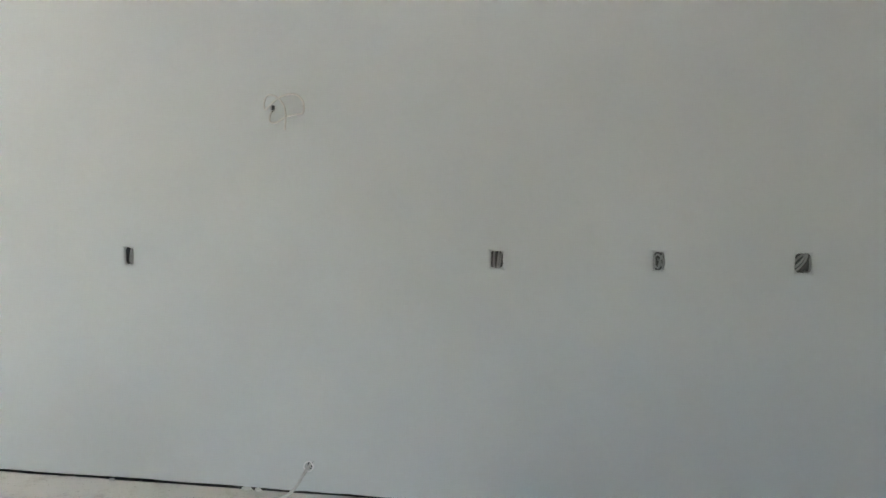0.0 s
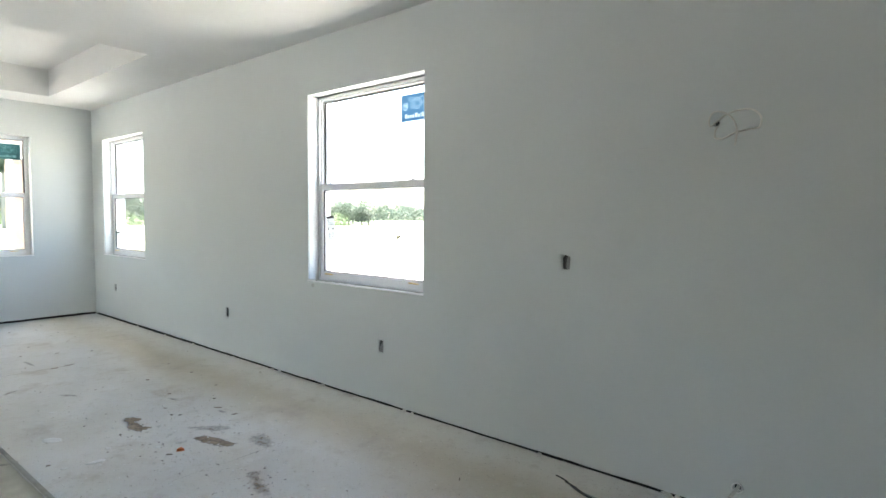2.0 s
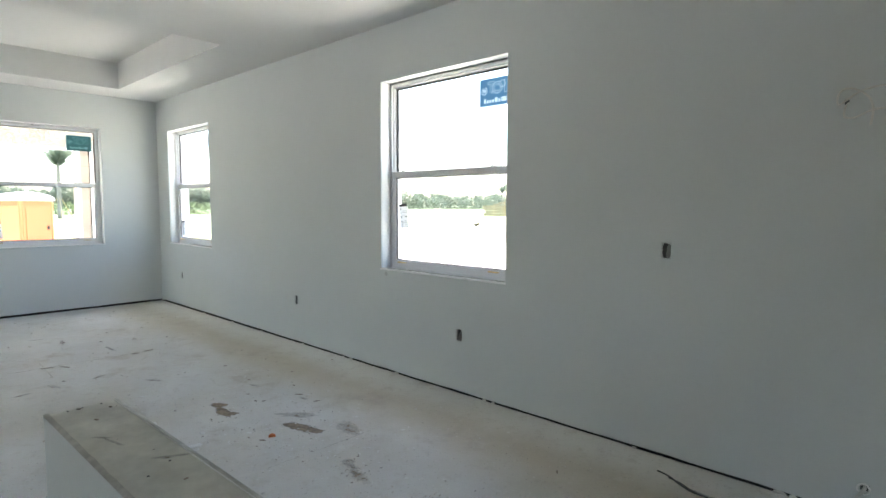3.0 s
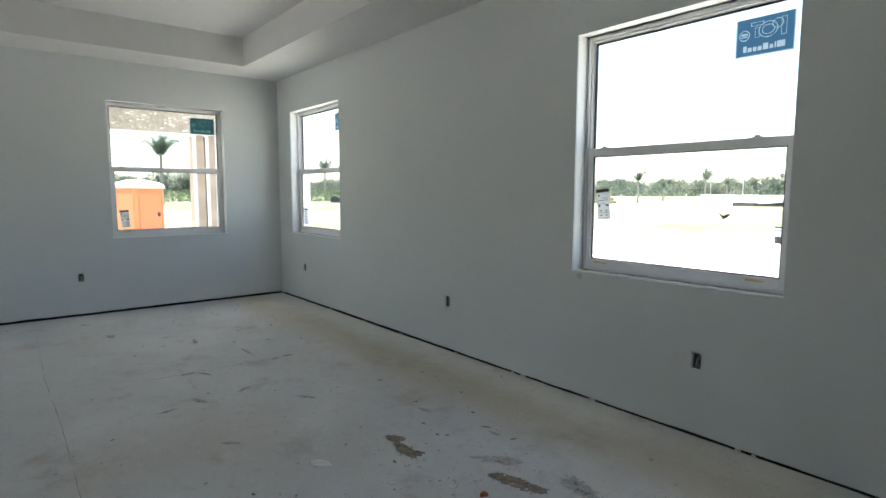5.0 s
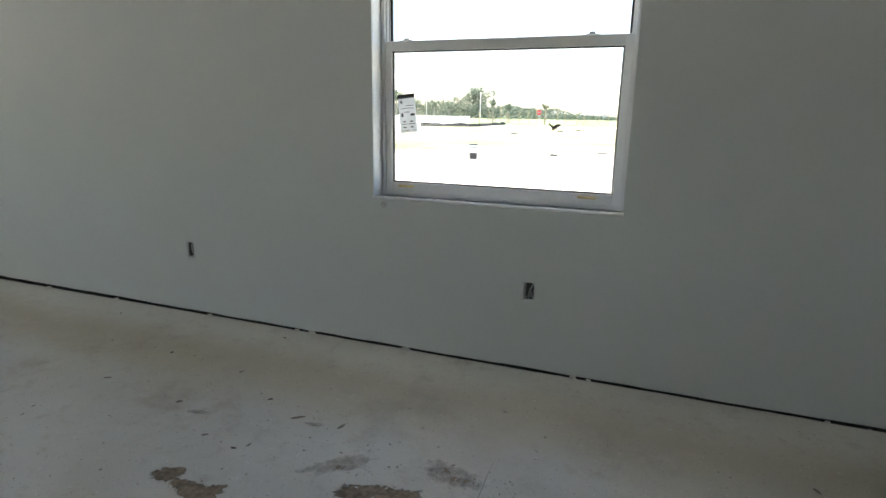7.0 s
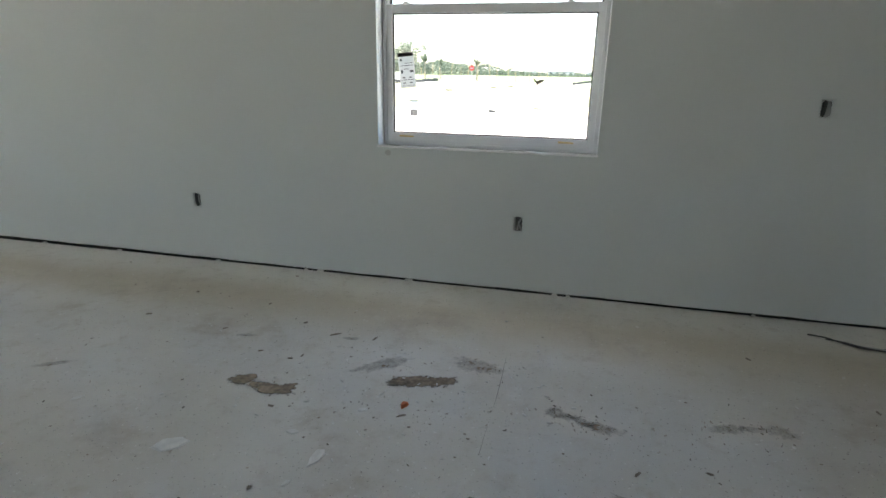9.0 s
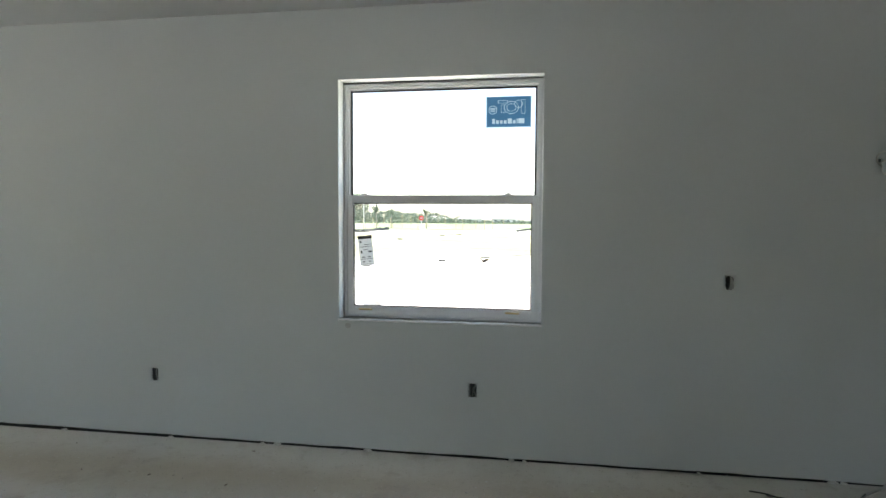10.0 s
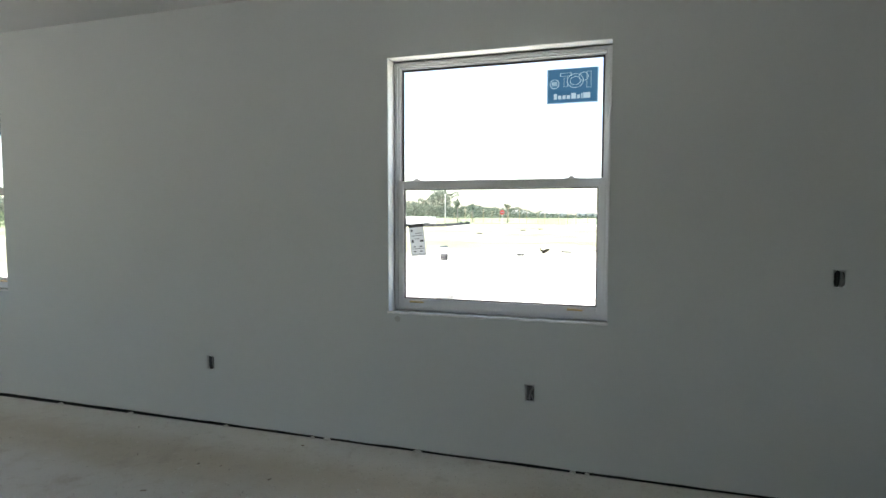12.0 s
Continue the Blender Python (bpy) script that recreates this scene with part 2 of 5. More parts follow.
M_WALL = material("primed_drywall", (0.645, 0.678, 0.67), 0.75, blotch=0.02, blotch_scale=1.6, grain=0.006, grain_scale=90, bump=0.06, bump_scale=260)
M_CEIL = material("ceiling_paint", (0.73, 0.735, 0.72), 0.85, blotch=0.02, blotch_scale=2, bump=0.25, bump_scale=70)
# white of the returns, its colour lightened for the window light on them
M_RETURN = material("lightened_white_return", (0.87, 0.88, 0.875), 0.6, grain=0.02, grain_scale=60, bump=0.08)
M_SILL = material("dusty_bare_sill", (0.47, 0.465, 0.445), 0.85, grain=0.12, grain_scale=45, blotch=0.12, blotch_scale=7, bump=0.3, bump_scale=60)
# near-black that paints the shade in gaps under the boards
M_GAPSHADE = material("gap_shade_black", (0.022, 0.021, 0.020), 0.9, grain=0.3, grain_scale=25, bump=0.3, bump_scale=60)
M_BLOCK = material("concrete_block", (0.40, 0.325, 0.265), 0.9, grain=0.16, grain_scale=70, blotch=0.1, blotch_scale=2, bump=0.5, bump_scale=90, random_tint=0.1)
M_MORTAR = material("mortar", (0.30, 0.25, 0.21), 0.95, grain=0.15, grain_scale=80, bump=0.4)
M_STUCCO = material("flecked_rough_stucco", (0.40, 0.37, 0.335), 0.95, grain=0.22, grain_scale=22, blotch=0.12, blotch_scale=3, bump=0.8, bump_scale=30)
M_VINYL = material("white_vinyl", (0.83, 0.84, 0.85), 0.38, grain=0.015, grain_scale=50, blotch=0.015, blotch_scale=5)
M_GASKET = material("black_gasket", (0.03, 0.03, 0.032), 0.6, grain=0.1)
M_GLASS = glass_material()
M_BLUE = film("blue_film", (0.032, 0.105, 0.185), 0.5)
# same blue film and ink, coloured darker and greener for the dim porch behind
M_BLUESHADED = film("porch_shaded_blue_film", (0.022, 0.105, 0.12), 0.22)
M_INKSHADED = film("porch_shaded_ink", (0.14, 0.30, 0.32), 0.25)
M_INK = film("white_ink", (0.36, 0.44, 0.50), 0.5)
M_PAPER = film("label_paper", (0.76, 0.77, 0.77), 0.5)
M_BLACKINK = material("dark_ink", (0.05, 0.05, 0.055), 0.6, grain=0.05)
M_FORM = material("yellow_form_board", (0.26, 0.215, 0.125), 0.8, grain=0.15, grain_scale=8, blotch=0.1, blotch_scale=2)
M_SHIM = material("yellow_pine_shim", (0.72, 0.55, 0.27), 0.6, grain=0.15, grain_scale=90)
M_CAULK = material("white_caulk", (0.90, 0.90, 0.89), 0.55, grain=0.04, grain_scale=40, bump=0.4, bump_scale=50)
M_BOX = material("dark_box_plastic", (0.080, 0.086, 0.090), 0.6, grain=0.2, grain_scale=60)
M_WIRE = material("grey_wire_sheath", (0.33, 0.34, 0.34), 0.5, grain=0.1, grain_scale=60)
M_WIREW = material("cream_cable_sheath", (0.72, 0.71, 0.67), 0.45, grain=0.05, grain_scale=60)
M_WIRELOW = material("dusty_cable_sheath", (0.60, 0.605, 0.585), 0.5, grain=0.12, grain_scale=50)
M_WIREB = material("dark_cable_sheath", (0.075, 0.075, 0.075), 0.5, grain=0.2, grain_scale=60)
M_FLOOR = floor_material()
M_GROUND = ground_material()
M_MUD = material("dried_mud", (0.235, 0.195, 0.155), 0.95, grain=0.3, grain_scale=45, blotch=0.25, blotch_scale=11, bump=0.9, bump_scale=40)
M_MUDTHICK = mud_material("dried_mud_cake", (0.27, 0.215, 0.16), 0.10)
M_MUDTHIN = mud_material("thin_mud_film", (0.44, 0.34, 0.265), 0.05, 0.6)
M_SCUFF = material("wall_scuff", (0.52, 0.53, 0.52), 0.8, grain=0.08, grain_scale=60)
M_CRACK = material("crack_shadow", (0.29, 0.265, 0.235), 0.95, grain=0.3, grain_scale=30)
M_CHIP = material("debris_mixed", (0.29, 0.25, 0.21), 0.9, grain=0.5, grain_scale=6, blotch=0.4, blotch_scale=3)
M_CHIPW = material("drywall_crumbs", (0.74, 0.74, 0.72), 0.9, grain=0.1, grain_scale=30)
M_CRUMB = material("plaster_crumb", (0.76, 0.75, 0.72), 0.9, grain=0.15, grain_scale=30, bump=0.5, bump_scale=60)
M_ORANGECHIP = material("orange_chip", (0.62, 0.17, 0.05), 0.7, grain=0.2, grain_scale=40)
M_KNEE = material("knee_wall_board", (0.61, 0.60, 0.53), 0.85, grain=0.05, grain_scale=38, blotch=0.13, blotch_scale=9, bump=0.3, bump_scale=80)
M_KNEEEDGE = material("taped_board_edge", (0.47, 0.46, 0.42), 0.85, grain=0.14, grain_scale=40, blotch=0.1, blotch_scale=9, bump=0.5, bump_scale=60)
M_ORANGE = material("orange_plastic", (0.60, 0.185, 0.07), 0.5, grain=0.03, grain_scale=20, blotch=0.04, blotch_scale=2)
M_ORANGED = material("orange_plastic_recess", (0.54, 0.155, 0.055), 0.5, grain=0.05, grain_scale=20)
M_WHITEP = material("white_plastic", (0.80, 0.80, 0.78), 0.4, grain=0.03, grain_scale=20)
M_BARK = material("bark", (0.20, 0.165, 0.13), 0.95, grain=0.3, grain_scale=12, bump=0.6, bump_scale=15)
M_PALMBARK = material("palm_bark", (0.27, 0.24, 0.20), 0.95, grain=0.25, grain_scale=9, bump=0.6, bump_scale=12)
M_LEAF = island_leaf("tree_leaves", (0.098, 0.128, 0.098), (0.140, 0.172, 0.125))
M_SCRUB = island_leaf("scrub_leaves", (0.10, 0.135, 0.065), (0.14, 0.185, 0.085))
M_FROND = island_leaf("palm_fronds", (0.07, 0.098, 0.075), (0.115, 0.145, 0.10))
M_POLE = material("weathered_pole", (0.62, 0.61, 0.58), 0.8, grain=0.15, grain_scale=8)
M_STAKE = material("pine_stake", (0.46, 0.34, 0.18), 0.8, grain=0.15, grain_scale=12)
M_SILT = material("black_silt_fabric", (0.035, 0.035, 0.038), 0.85, grain=0.3, grain_scale=6)
M_RED = material("red_sign_paint", (0.55, 0.05, 0.045), 0.5, grain=0.03)
M_ROOF = material("roof_shingle", (0.24, 0.23, 0.22), 0.9, grain=0.15, grain_scale=4)
M_SIDING = material("house_stucco", (0.66, 0.64, 0.60), 0.9, grain=0.05, grain_scale=3)
M_WINDARK = material("far_window", (0.06, 0.07, 0.08), 0.2, grain=0.1)
M_TEALBAND = material("teal_band", (0.006, 0.022, 0.028), 0.5, grain=0.05)
M_GREYBASE = material("grey_base", (0.007, 0.007, 0.009), 0.6, grain=0.15)


# ---- mesh helpers ----
def put(name, bm, mat, parent=None, matrix=None, smooth=False):
    me = bpy.data.meshes.new(name)
    bm.normal_update()
    bm.to_mesh(me)
    bm.free()
    me.materials.append(mat)
    if smooth:
        for p in me.polygons:
            p.use_smooth = True
    ob = new(name, me)
    if parent is not None:
        ob.parent = parent
    if matrix is not None:
        ob.matrix_basis = matrix
    return ob


def part(name, bm, mat, parent, label="", smooth=False):
    ob = put(name, bm, mat, parent, smooth=smooth)
    if label:
        ob["label"] = label
    return ob


def empty(name, matrix, label, category, group="", kind=""):
    e = new(name)
    e.empty_display_size = 0.1
    e.matrix_basis = matrix
    return tagged(e, label, category, group, kind)


def box(x0, x1, y0, y1, z0, z1, bevel=0.0, bm=None, seg=2):
    own = bmesh.new()
    bmesh.ops.create_cube(own, size=1.0)
    for v in own.verts:
        v.co = Vector(((x0 + x1) / 2 + v.co.x * (x1 - x0), (y0 + y1) / 2 + v.co.y * (y1 - y0), (z0 + z1) / 2 + v.co.z * (z1 - z0)))
    if bevel:
        bmesh.ops.bevel(own, geom=list(own.edges), offset=bevel, segments=seg, affect="EDGES", profile=0.5)
    if bm is None:
        return own
    return merge(bm, own)


def merge(bm, other):
    me = bpy.data.meshes.new("joined")
    other.to_mesh(me)
    other.free()
    bm.from_mesh(me)
    bpy.data.meshes.remove(me)
    return bm


def moved(bm, m):
    bmesh.ops.transform(bm, matrix=m, verts=list(bm.verts))
    return bm


def tube(points, r, sides=8, bm=None, taper=None, smooth_steps=4):
    """A round tube along a smooth line through the points."""
    bm = bm or bmesh.new()
    p = [Vector(q) for q in points]
    line = []
    for i in range(len(p) - 1):
        a, b, c, d = p[max(i - 1, 0)], p[i], p[i + 1], p[min(i + 2, len(p) - 1)]
        for k in range(smooth_steps):
            s = k / smooth_steps
            line.append(0.5 * ((2 * b) + (c - a) * s + (2 * a - 5 * b + 4 * c - d) * s * s + (3 * b - a - 3 * c + d) * s ** 3))
    line.append(p[-1])
    rings = []
    up = Vector((0.31, 0.17, 0.93)).normalized()
    for i, q in enumerate(line):
        t = (line[min(i + 1, len(line) - 1)] - line[max(i - 1, 0)]).normalized()
        side = t.cross(up)
        if side.length < 1e-3:
            side = t.cross(Vector((1, 0, 0)))
        side.normalize()
        up = side.cross(t).normalized()
        rr = r if taper is None else r + (taper - r) * i / (len(line) - 1)
        rings.append([bm.verts.new(q + rr * (math.cos(6.28319 * k / sides) * side + math.sin(6.28319 * k / sides) * up)) for k in range(sides)])
    for a, b in zip(rings, rings[1:]):
        for k in range(sides):
            bm.faces.new((a[k], a[(k + 1) % sides], b[(k + 1) % sides], b[k]))
    bm.faces.new(rings[0][::-1])
    bm.faces.new(rings[-1])
    bmesh.ops.recalc_face_normals(bm, faces=list(bm.faces))
    return bm


def holed_sheet(u0, u1, v0, v1, holes, thick, place, rough_foot=0.0):
    """A board of the given thickness with openings cut through it; place(u, v, d) gives the point d behind the face."""
    us = sorted({u0, u1, *(h[0] for h in holes), *(h[1] for h in holes)})
    step = 0.09
    if rough_foot:
        extra = [u0 + step * i for i in range(1, int((u1 - u0) / step))]
        us = sorted(set(us) | {e for e in extra if all(abs(e - q) > 0.02 for q in us)})
    vs = sorted({v0, v1, *(h[2] for h in holes), *(h[3] for h in holes)})
    bm = bmesh.new()
    front, back = {}, {}

    def get(store, i, j, d):
        if (i, j) not in store:
            v = vs[j]
            if j == 0 and rough_foot:
                v += rough_foot * (noise.noise(Vector((us[i] * 6.1, 3.3, 0))) + 0.5 * noise.noise(Vector((us[i] * 23.0, 9.1, 0))))
            store[(i, j)] = bm.verts.new(place(us[i], v, d))
        return store[(i, j)]

    solid = set()
    for i in range(len(us) - 1):
        for j in range(len(vs) - 1):
            cu, cv = (us[i] + us[i + 1]) / 2, (vs[j] + vs[j + 1]) / 2
            if not any(h[0] < cu < h[1] and h[2] < cv < h[3] for h in holes):
                solid.add((i, j))
    for i, j in solid:
        q = [(i, j), (i + 1, j), (i + 1, j + 1), (i, j + 1)]
        bm.faces.new([get(front, *c, 0) for c in q])
        bm.faces.new([get(back, *c, thick) for c in q][::-1])
        for (a, c), other in (((q[0], q[1]), (i, j - 1)), ((q[1], q[2]), (i + 1, j)), ((q[2], q[3]), (i, j + 1)), ((q[3], q[0]), (i - 1, j))):
            if other not in solid:
                bm.faces.new((get(front, *a, 0), get(back, *a, thick), get(back, *c, thick), get(front, *c, 0)))
    bmesh.ops.recalc_face_normals(bm, faces=list(bm.faces))
    return bm


# ---- room shell ----
W_OPEN = (-4.507, -3.176, SILL, HEAD)
S_OPEN = (-9.158, -7.832, SILL, HEAD)
E_OPEN = (0.608, 1.921, SILL, HEAD)
OUT_A, OUT_E = 2.93, XE - 0.28
GAP = 0.0145          # the boards stop short of the slab
BOARD = 0.013

# cut-outs: along the wall, height, width, height of the hole, look
CUTS_A = [(-2.063, 1.182, 0.052, 0.090, 0), (-0.203, 1.182, 0.062, 0.088, 1), (0.514, 1.182, 0.052, 0.088, 2), (1.106, 1.180, 0.070, 0.092, 3),
          (-3.607, 0.447, 0.058, 0.098, 4), (-5.870, 0.447, 0.054, 0.098, 5), (-8.805, 0.445, 0.054, 0.094, 6)]
CUTS_E = [(0.266, 0.443, 0.062, 0.094, 7)]


def wider(o):
    """The outer masonry opening is a little wider than the lined one."""
    return (o[0] - 0.045, o[1] + 0.045, o[2], o[3])


def hole(c):
    return (c[0] - c[2] / 2, c[0] + c[2] / 2, c[1] - c[3] / 2, c[1] + c[3] / 2)


wall_a = put("wall_north", holed_sheet(XE - 0.012, XR, GAP, CEIL + 0.02, [W_OPEN, S_OPEN, *map(hole, CUTS_A), (-1.287, -1.266, 1.888, 1.914), (-1.146, -1.106, 0.122, 0.166)],
             BOARD, lambda u, v, d: (u, YA + d, v - 0.0055 * max(0.0, min(1.0, (u + 1.9) / 0.9)) + 0.011 * max(0.0, min(1.0, (-4.8 - u) / 3.0)) if v < 0.05 else v), 0.0045), M_WALL)
tagged(wall_a, "pale grey primed drywall wall with two window openings", "wall", kind="structure")
wall_e = put("wall_west", holed_sheet(YB, YA, GAP, CEIL + 0.02, [E_OPEN, *map(hole, CUTS_E)], BOARD, lambda u, v, d: (XE - d, u, v + 0.013 if v < 0.05 else v), 0.006), M_WALL)
tagged(wall_e, "pale grey primed drywall end wall with one window opening", "wall", kind="structure")
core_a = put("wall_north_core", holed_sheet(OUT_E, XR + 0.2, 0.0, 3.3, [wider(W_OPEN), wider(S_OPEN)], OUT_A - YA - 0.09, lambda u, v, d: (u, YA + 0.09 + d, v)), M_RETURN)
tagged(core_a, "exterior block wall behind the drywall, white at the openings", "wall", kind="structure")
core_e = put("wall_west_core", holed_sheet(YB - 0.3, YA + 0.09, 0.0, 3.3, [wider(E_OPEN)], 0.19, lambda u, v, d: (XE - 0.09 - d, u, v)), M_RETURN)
tagged(core_e, "exterior block wall behind the end drywall", "wall", kind="structure")


def return_frame(name, place, o):
    """Drywall returns that line an opening between the board and the block."""
    x0, x1, z0, z1 = o
    t, d = 0.012, 0.124
    bm = bmesh.new()
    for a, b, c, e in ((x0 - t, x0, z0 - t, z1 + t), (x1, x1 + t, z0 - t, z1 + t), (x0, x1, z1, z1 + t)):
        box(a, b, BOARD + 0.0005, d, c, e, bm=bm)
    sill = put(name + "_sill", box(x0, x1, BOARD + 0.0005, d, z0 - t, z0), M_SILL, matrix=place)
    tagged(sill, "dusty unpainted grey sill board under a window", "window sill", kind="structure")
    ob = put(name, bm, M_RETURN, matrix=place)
    return tagged(ob, "white drywall return lining a window opening, lightened for window light", "window return", kind="structure")


P_A = pose(0, YA, 0)
P_E = pose(XE, 0, 0, 0, 0, 90)
return_frame("trim_1", P_A, W_OPEN)
return_frame("trim_2", P_A, S_OPEN)
return_frame("trim_3", P_E, E_OPEN)

# bottom plate seen in the gap under the boards, its black painting the shade
tagged(put("gap_plate_1", box(XE - 0.02, XR, YA + 0.072, YA + 0.088, 0, 0.09), M_GAPSHADE), "bottom plate blackened for the shade in the gap under the drywall", "bottom plate", kind="structure")


def gap_shade_strip(name, u0, u1, place):
    """Uneven black strip that paints the shade of the gap under the boards."""
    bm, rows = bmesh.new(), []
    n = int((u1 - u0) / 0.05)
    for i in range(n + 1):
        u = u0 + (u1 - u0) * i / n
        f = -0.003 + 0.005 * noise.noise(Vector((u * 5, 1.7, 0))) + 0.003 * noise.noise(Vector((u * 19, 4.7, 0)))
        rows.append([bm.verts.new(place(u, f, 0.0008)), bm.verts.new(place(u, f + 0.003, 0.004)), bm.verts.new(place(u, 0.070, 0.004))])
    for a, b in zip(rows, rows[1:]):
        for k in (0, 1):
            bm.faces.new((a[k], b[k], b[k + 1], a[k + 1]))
    return tagged(put(name, bm, M_GAPSHADE), "black strip painting the shade in the gap under the drywall", "seal strip", kind="structure")


gap_shade_strip("gap_shade_1", XE, XR, lambda u, d, z: (u, YA + d, z))
gap_shade_strip("gap_shade_2", YB, YA, lambda u, d, z: (XE - d, u, z))
tagged(put("gap_plate_2", box(XE - 0.088, XE - 0.072, YB, YA + 0.02, 0, 0.09), M_GAPSHADE), "bottom plate blackened for the shade in the gap under the end drywall", "bottom plate", kind="structure")

# unseen south wall; both its openings are added to light the room
tagged(put("wall_south", holed_sheet(XE - 0.3, XR + 0.2, 0.0, 3.3, [FILL_OPEN_1, FILL_OPEN_2], 0.2, lambda u, v, d: (u, YB - d, v)), M_WALL), "plain unseen primed wall with two openings added to let in daylight", "wall", kind="structure")
tagged(put("wall_east", box(XR, XR + 0.2, YB, YA + 0.09, 0, 3.3), M_WALL), "plain primed wall that closes the room", "wall", kind="structure")

floor = tagged(put("floor", box(OUT_E, XR + 0.2, YB - 0.2, OUT_A, -0.5, 0.0), M_FLOOR), "bare dusty concrete slab with tan edges and mud marks", "floor", kind="structure")

# ceiling with a recessed tray
TX0, TX1, TY0, TY1 = -8.92, -6.0, -2.3, 1.98
bm = holed_sheet(XE - 0.1, XR + 0.1, YB - 0.1, YA + 0.1, [(TX0, TX1, TY0, TY1)], TRAY - CEIL, lambda u, v, d: (u, v, CEIL + d))
box(TX0 - 0.05, TX1 + 0.05, TY0 - 0.05, TY1 + 0.05, TRAY, TRAY + 0.05, bm=bm)
tagged(put("ceiling", bm, M_CEIL), "white textured ceiling with a recessed tray", "ceiling", kind="structure")

# unseen roof slab with its eaves, added to block sky and sun
bm = box(OUT_E - 0.45, XR + 0.65, YB - 0.65, OUT_A + 0.45, 3.32, 3.5)
tagged(put("roof", bm, M_ROOF), "unseen grey roof slab with eaves, added to block the sky", "roof", kind="structure")


# ---- windows ----
def ring(x0, x1, z0, z1, w, y0, y1, bevel=0.003, bm=None, top=None, bottom=None):
    """A rectangular frame of four butted bars."""
    bm = bm or bmesh.new()
    top, bottom = top or w, bottom or w
    box(x0, x0 + w, y0, y1, z0, z1, bevel, bm)
    box(x1 - w, x1, y0, y1, z0, z1, bevel, bm)
    box(x0 + w - 0.001, x1 - w + 0.001, y0 + 0.0006, y1 - 0.0006, z1 - top, z1, bevel, bm)
    box(x0 + w - 0.001, x1 - w + 0.001, y0 + 0.0006, y1 - 0.0006, z0, z0 + bottom, bevel, bm)
    return bm


def window(name, m, w, h, label):
    """Single-hung vinyl window; x along the wall, y outward, z up from the opening's inner lower corner."""
    win = empty(name, m, label, "window", "vinyl windows", "structure")
    meet = 0.79
    part("jamb_ridge", ring(0.0215, w - 0.0215, 0.0215, h - 0.0215, 0.004, 0.090, 0.0958, 0.0012), M_VINYL, win)
    part("window_frame", ring(0.002, w - 0.002, 0.002, h - 0.002, 0.020, 0.096, 0.185, bottom=0.020), M_VINYL, win)
    part("inner_track", ring(0.020, w - 0.020, 0.020, h - 0.020, 0.012, 0.112, 0.170, top=0.016, bottom=0.012), M_VINYL, win)
    part("upper_bead", ring(0.031, w - 0.031, meet - 0.01, h - 0.034, 0.009, 0.132, 0.160), M_VINYL, win)
    part("upper_gasket", ring(0.039, w - 0.039, meet, h - 0.042, 0.012, 0.138, 0.152, 0.0), M_GASKET, win)
    for x0, x1 in ((-0.0445, 0.004), (w - 0.004, w + 0.0445)):
        part("side_fin", box(x0, x1, 0.125, 0.170, 0.0, h), M_VINYL, win)
    up = part("upper_pane", box(0.047, w - 0.047, 0.142, 0.146, meet + 0.002, h - 0.050), M_GLASS, win)
    up.visible_shadow = False
    sash = part("lower_sash", ring(0.024, w - 0.024, 0.022, meet + 0.045, 0.040, 0.100, 0.130, 0.004, top=0.052, bottom=0.058), M_VINYL, win)
    part("lower_gasket", ring(0.062, w - 0.062, 0.078, meet - 0.005, 0.009, 0.108, 0.122, 0.0), M_GASKET, sash)
    low = part("lower_pane", box(0.069, w - 0.069, 0.113, 0.117, 0.085, meet - 0.010), M_GLASS, sash)
    low.visible_shadow = False
    for x in (0.145, w - 0.22):
        bm = box(x - 0.035, x + 0.035, 0.108, 0.126, meet + 0.045, meet + 0.050, 0.002)
        box(x - 0.014, x + 0.016, 0.106, 0.124, meet + 0.049, meet + 0.060, 0.004, bm)
        part("sash_lock", bm, M_VINYL, sash)
    # small weep slot at the head
    if name == "window_3":
        part("head_slot", box(w * 0.42, w * 0.5, 0.0945, 0.098, h - 0.015, h - 0.011), M_GASKET, win)
    return win


def shims(m, w):
    """Two yellow shims left on the bottom rail."""
    for x, tilt in ((0.155, 0.02), (w - 0.185, -0.015)):
        bm = box(-0.045, 0.045, -0.011, 0.011, 0, 0.011, 0.002)
        for v in bm.verts:
            v.co.z *= 1.0 - 0.35 * (v.co.x + 0.045) / 0.09
        ob = put("shim", bm, M_SHIM, matrix=m @ pose(x, 0.088, 0.056, 0, 0, math.degrees(tilt)))
        tagged(ob, "small yellow wooden shim on the window's bottom rail", "shim", "shims on the windows")
        bm = box(-0.012, 0.012, -0.006, 0.013, -0.006, 0.0, 0.001)
        part("clip", bm, M_VINYL, ob)


def sill_caulk(name, m, w, seed):
    """Ragged white bead along the foot of the opening."""
    pts, n = [], 26
    for i in range(n + 1):
        x = -0.004 + (w + 0.008) * i / n
        pts.append((x, -0.001 + 0.004 * noise.noise(Vector((x * 9, seed, 0))), 0.004 + 0.005 * noise.noise(Vector((x * 14, seed, 5)))))
    bm = tube(pts, 0.0088, 7, smooth_steps=3)
    for v in bm.verts:
        v.co += Vector((0, 0.35, 1)) * 0.004 * noise.noise(v.co * 60)
    ob = put(name, bm, M_CAULK, matrix=m, smooth=True)
    return tagged(ob, "ragged white caulk bead under the window", "caulk", "caulk beads")


def bars(bm, rects, y):
    for x0, x1, z0, z1 in rects:
        box(x0, x1, y, y + 0.0006, z0, z1, bm=bm)
    return bm


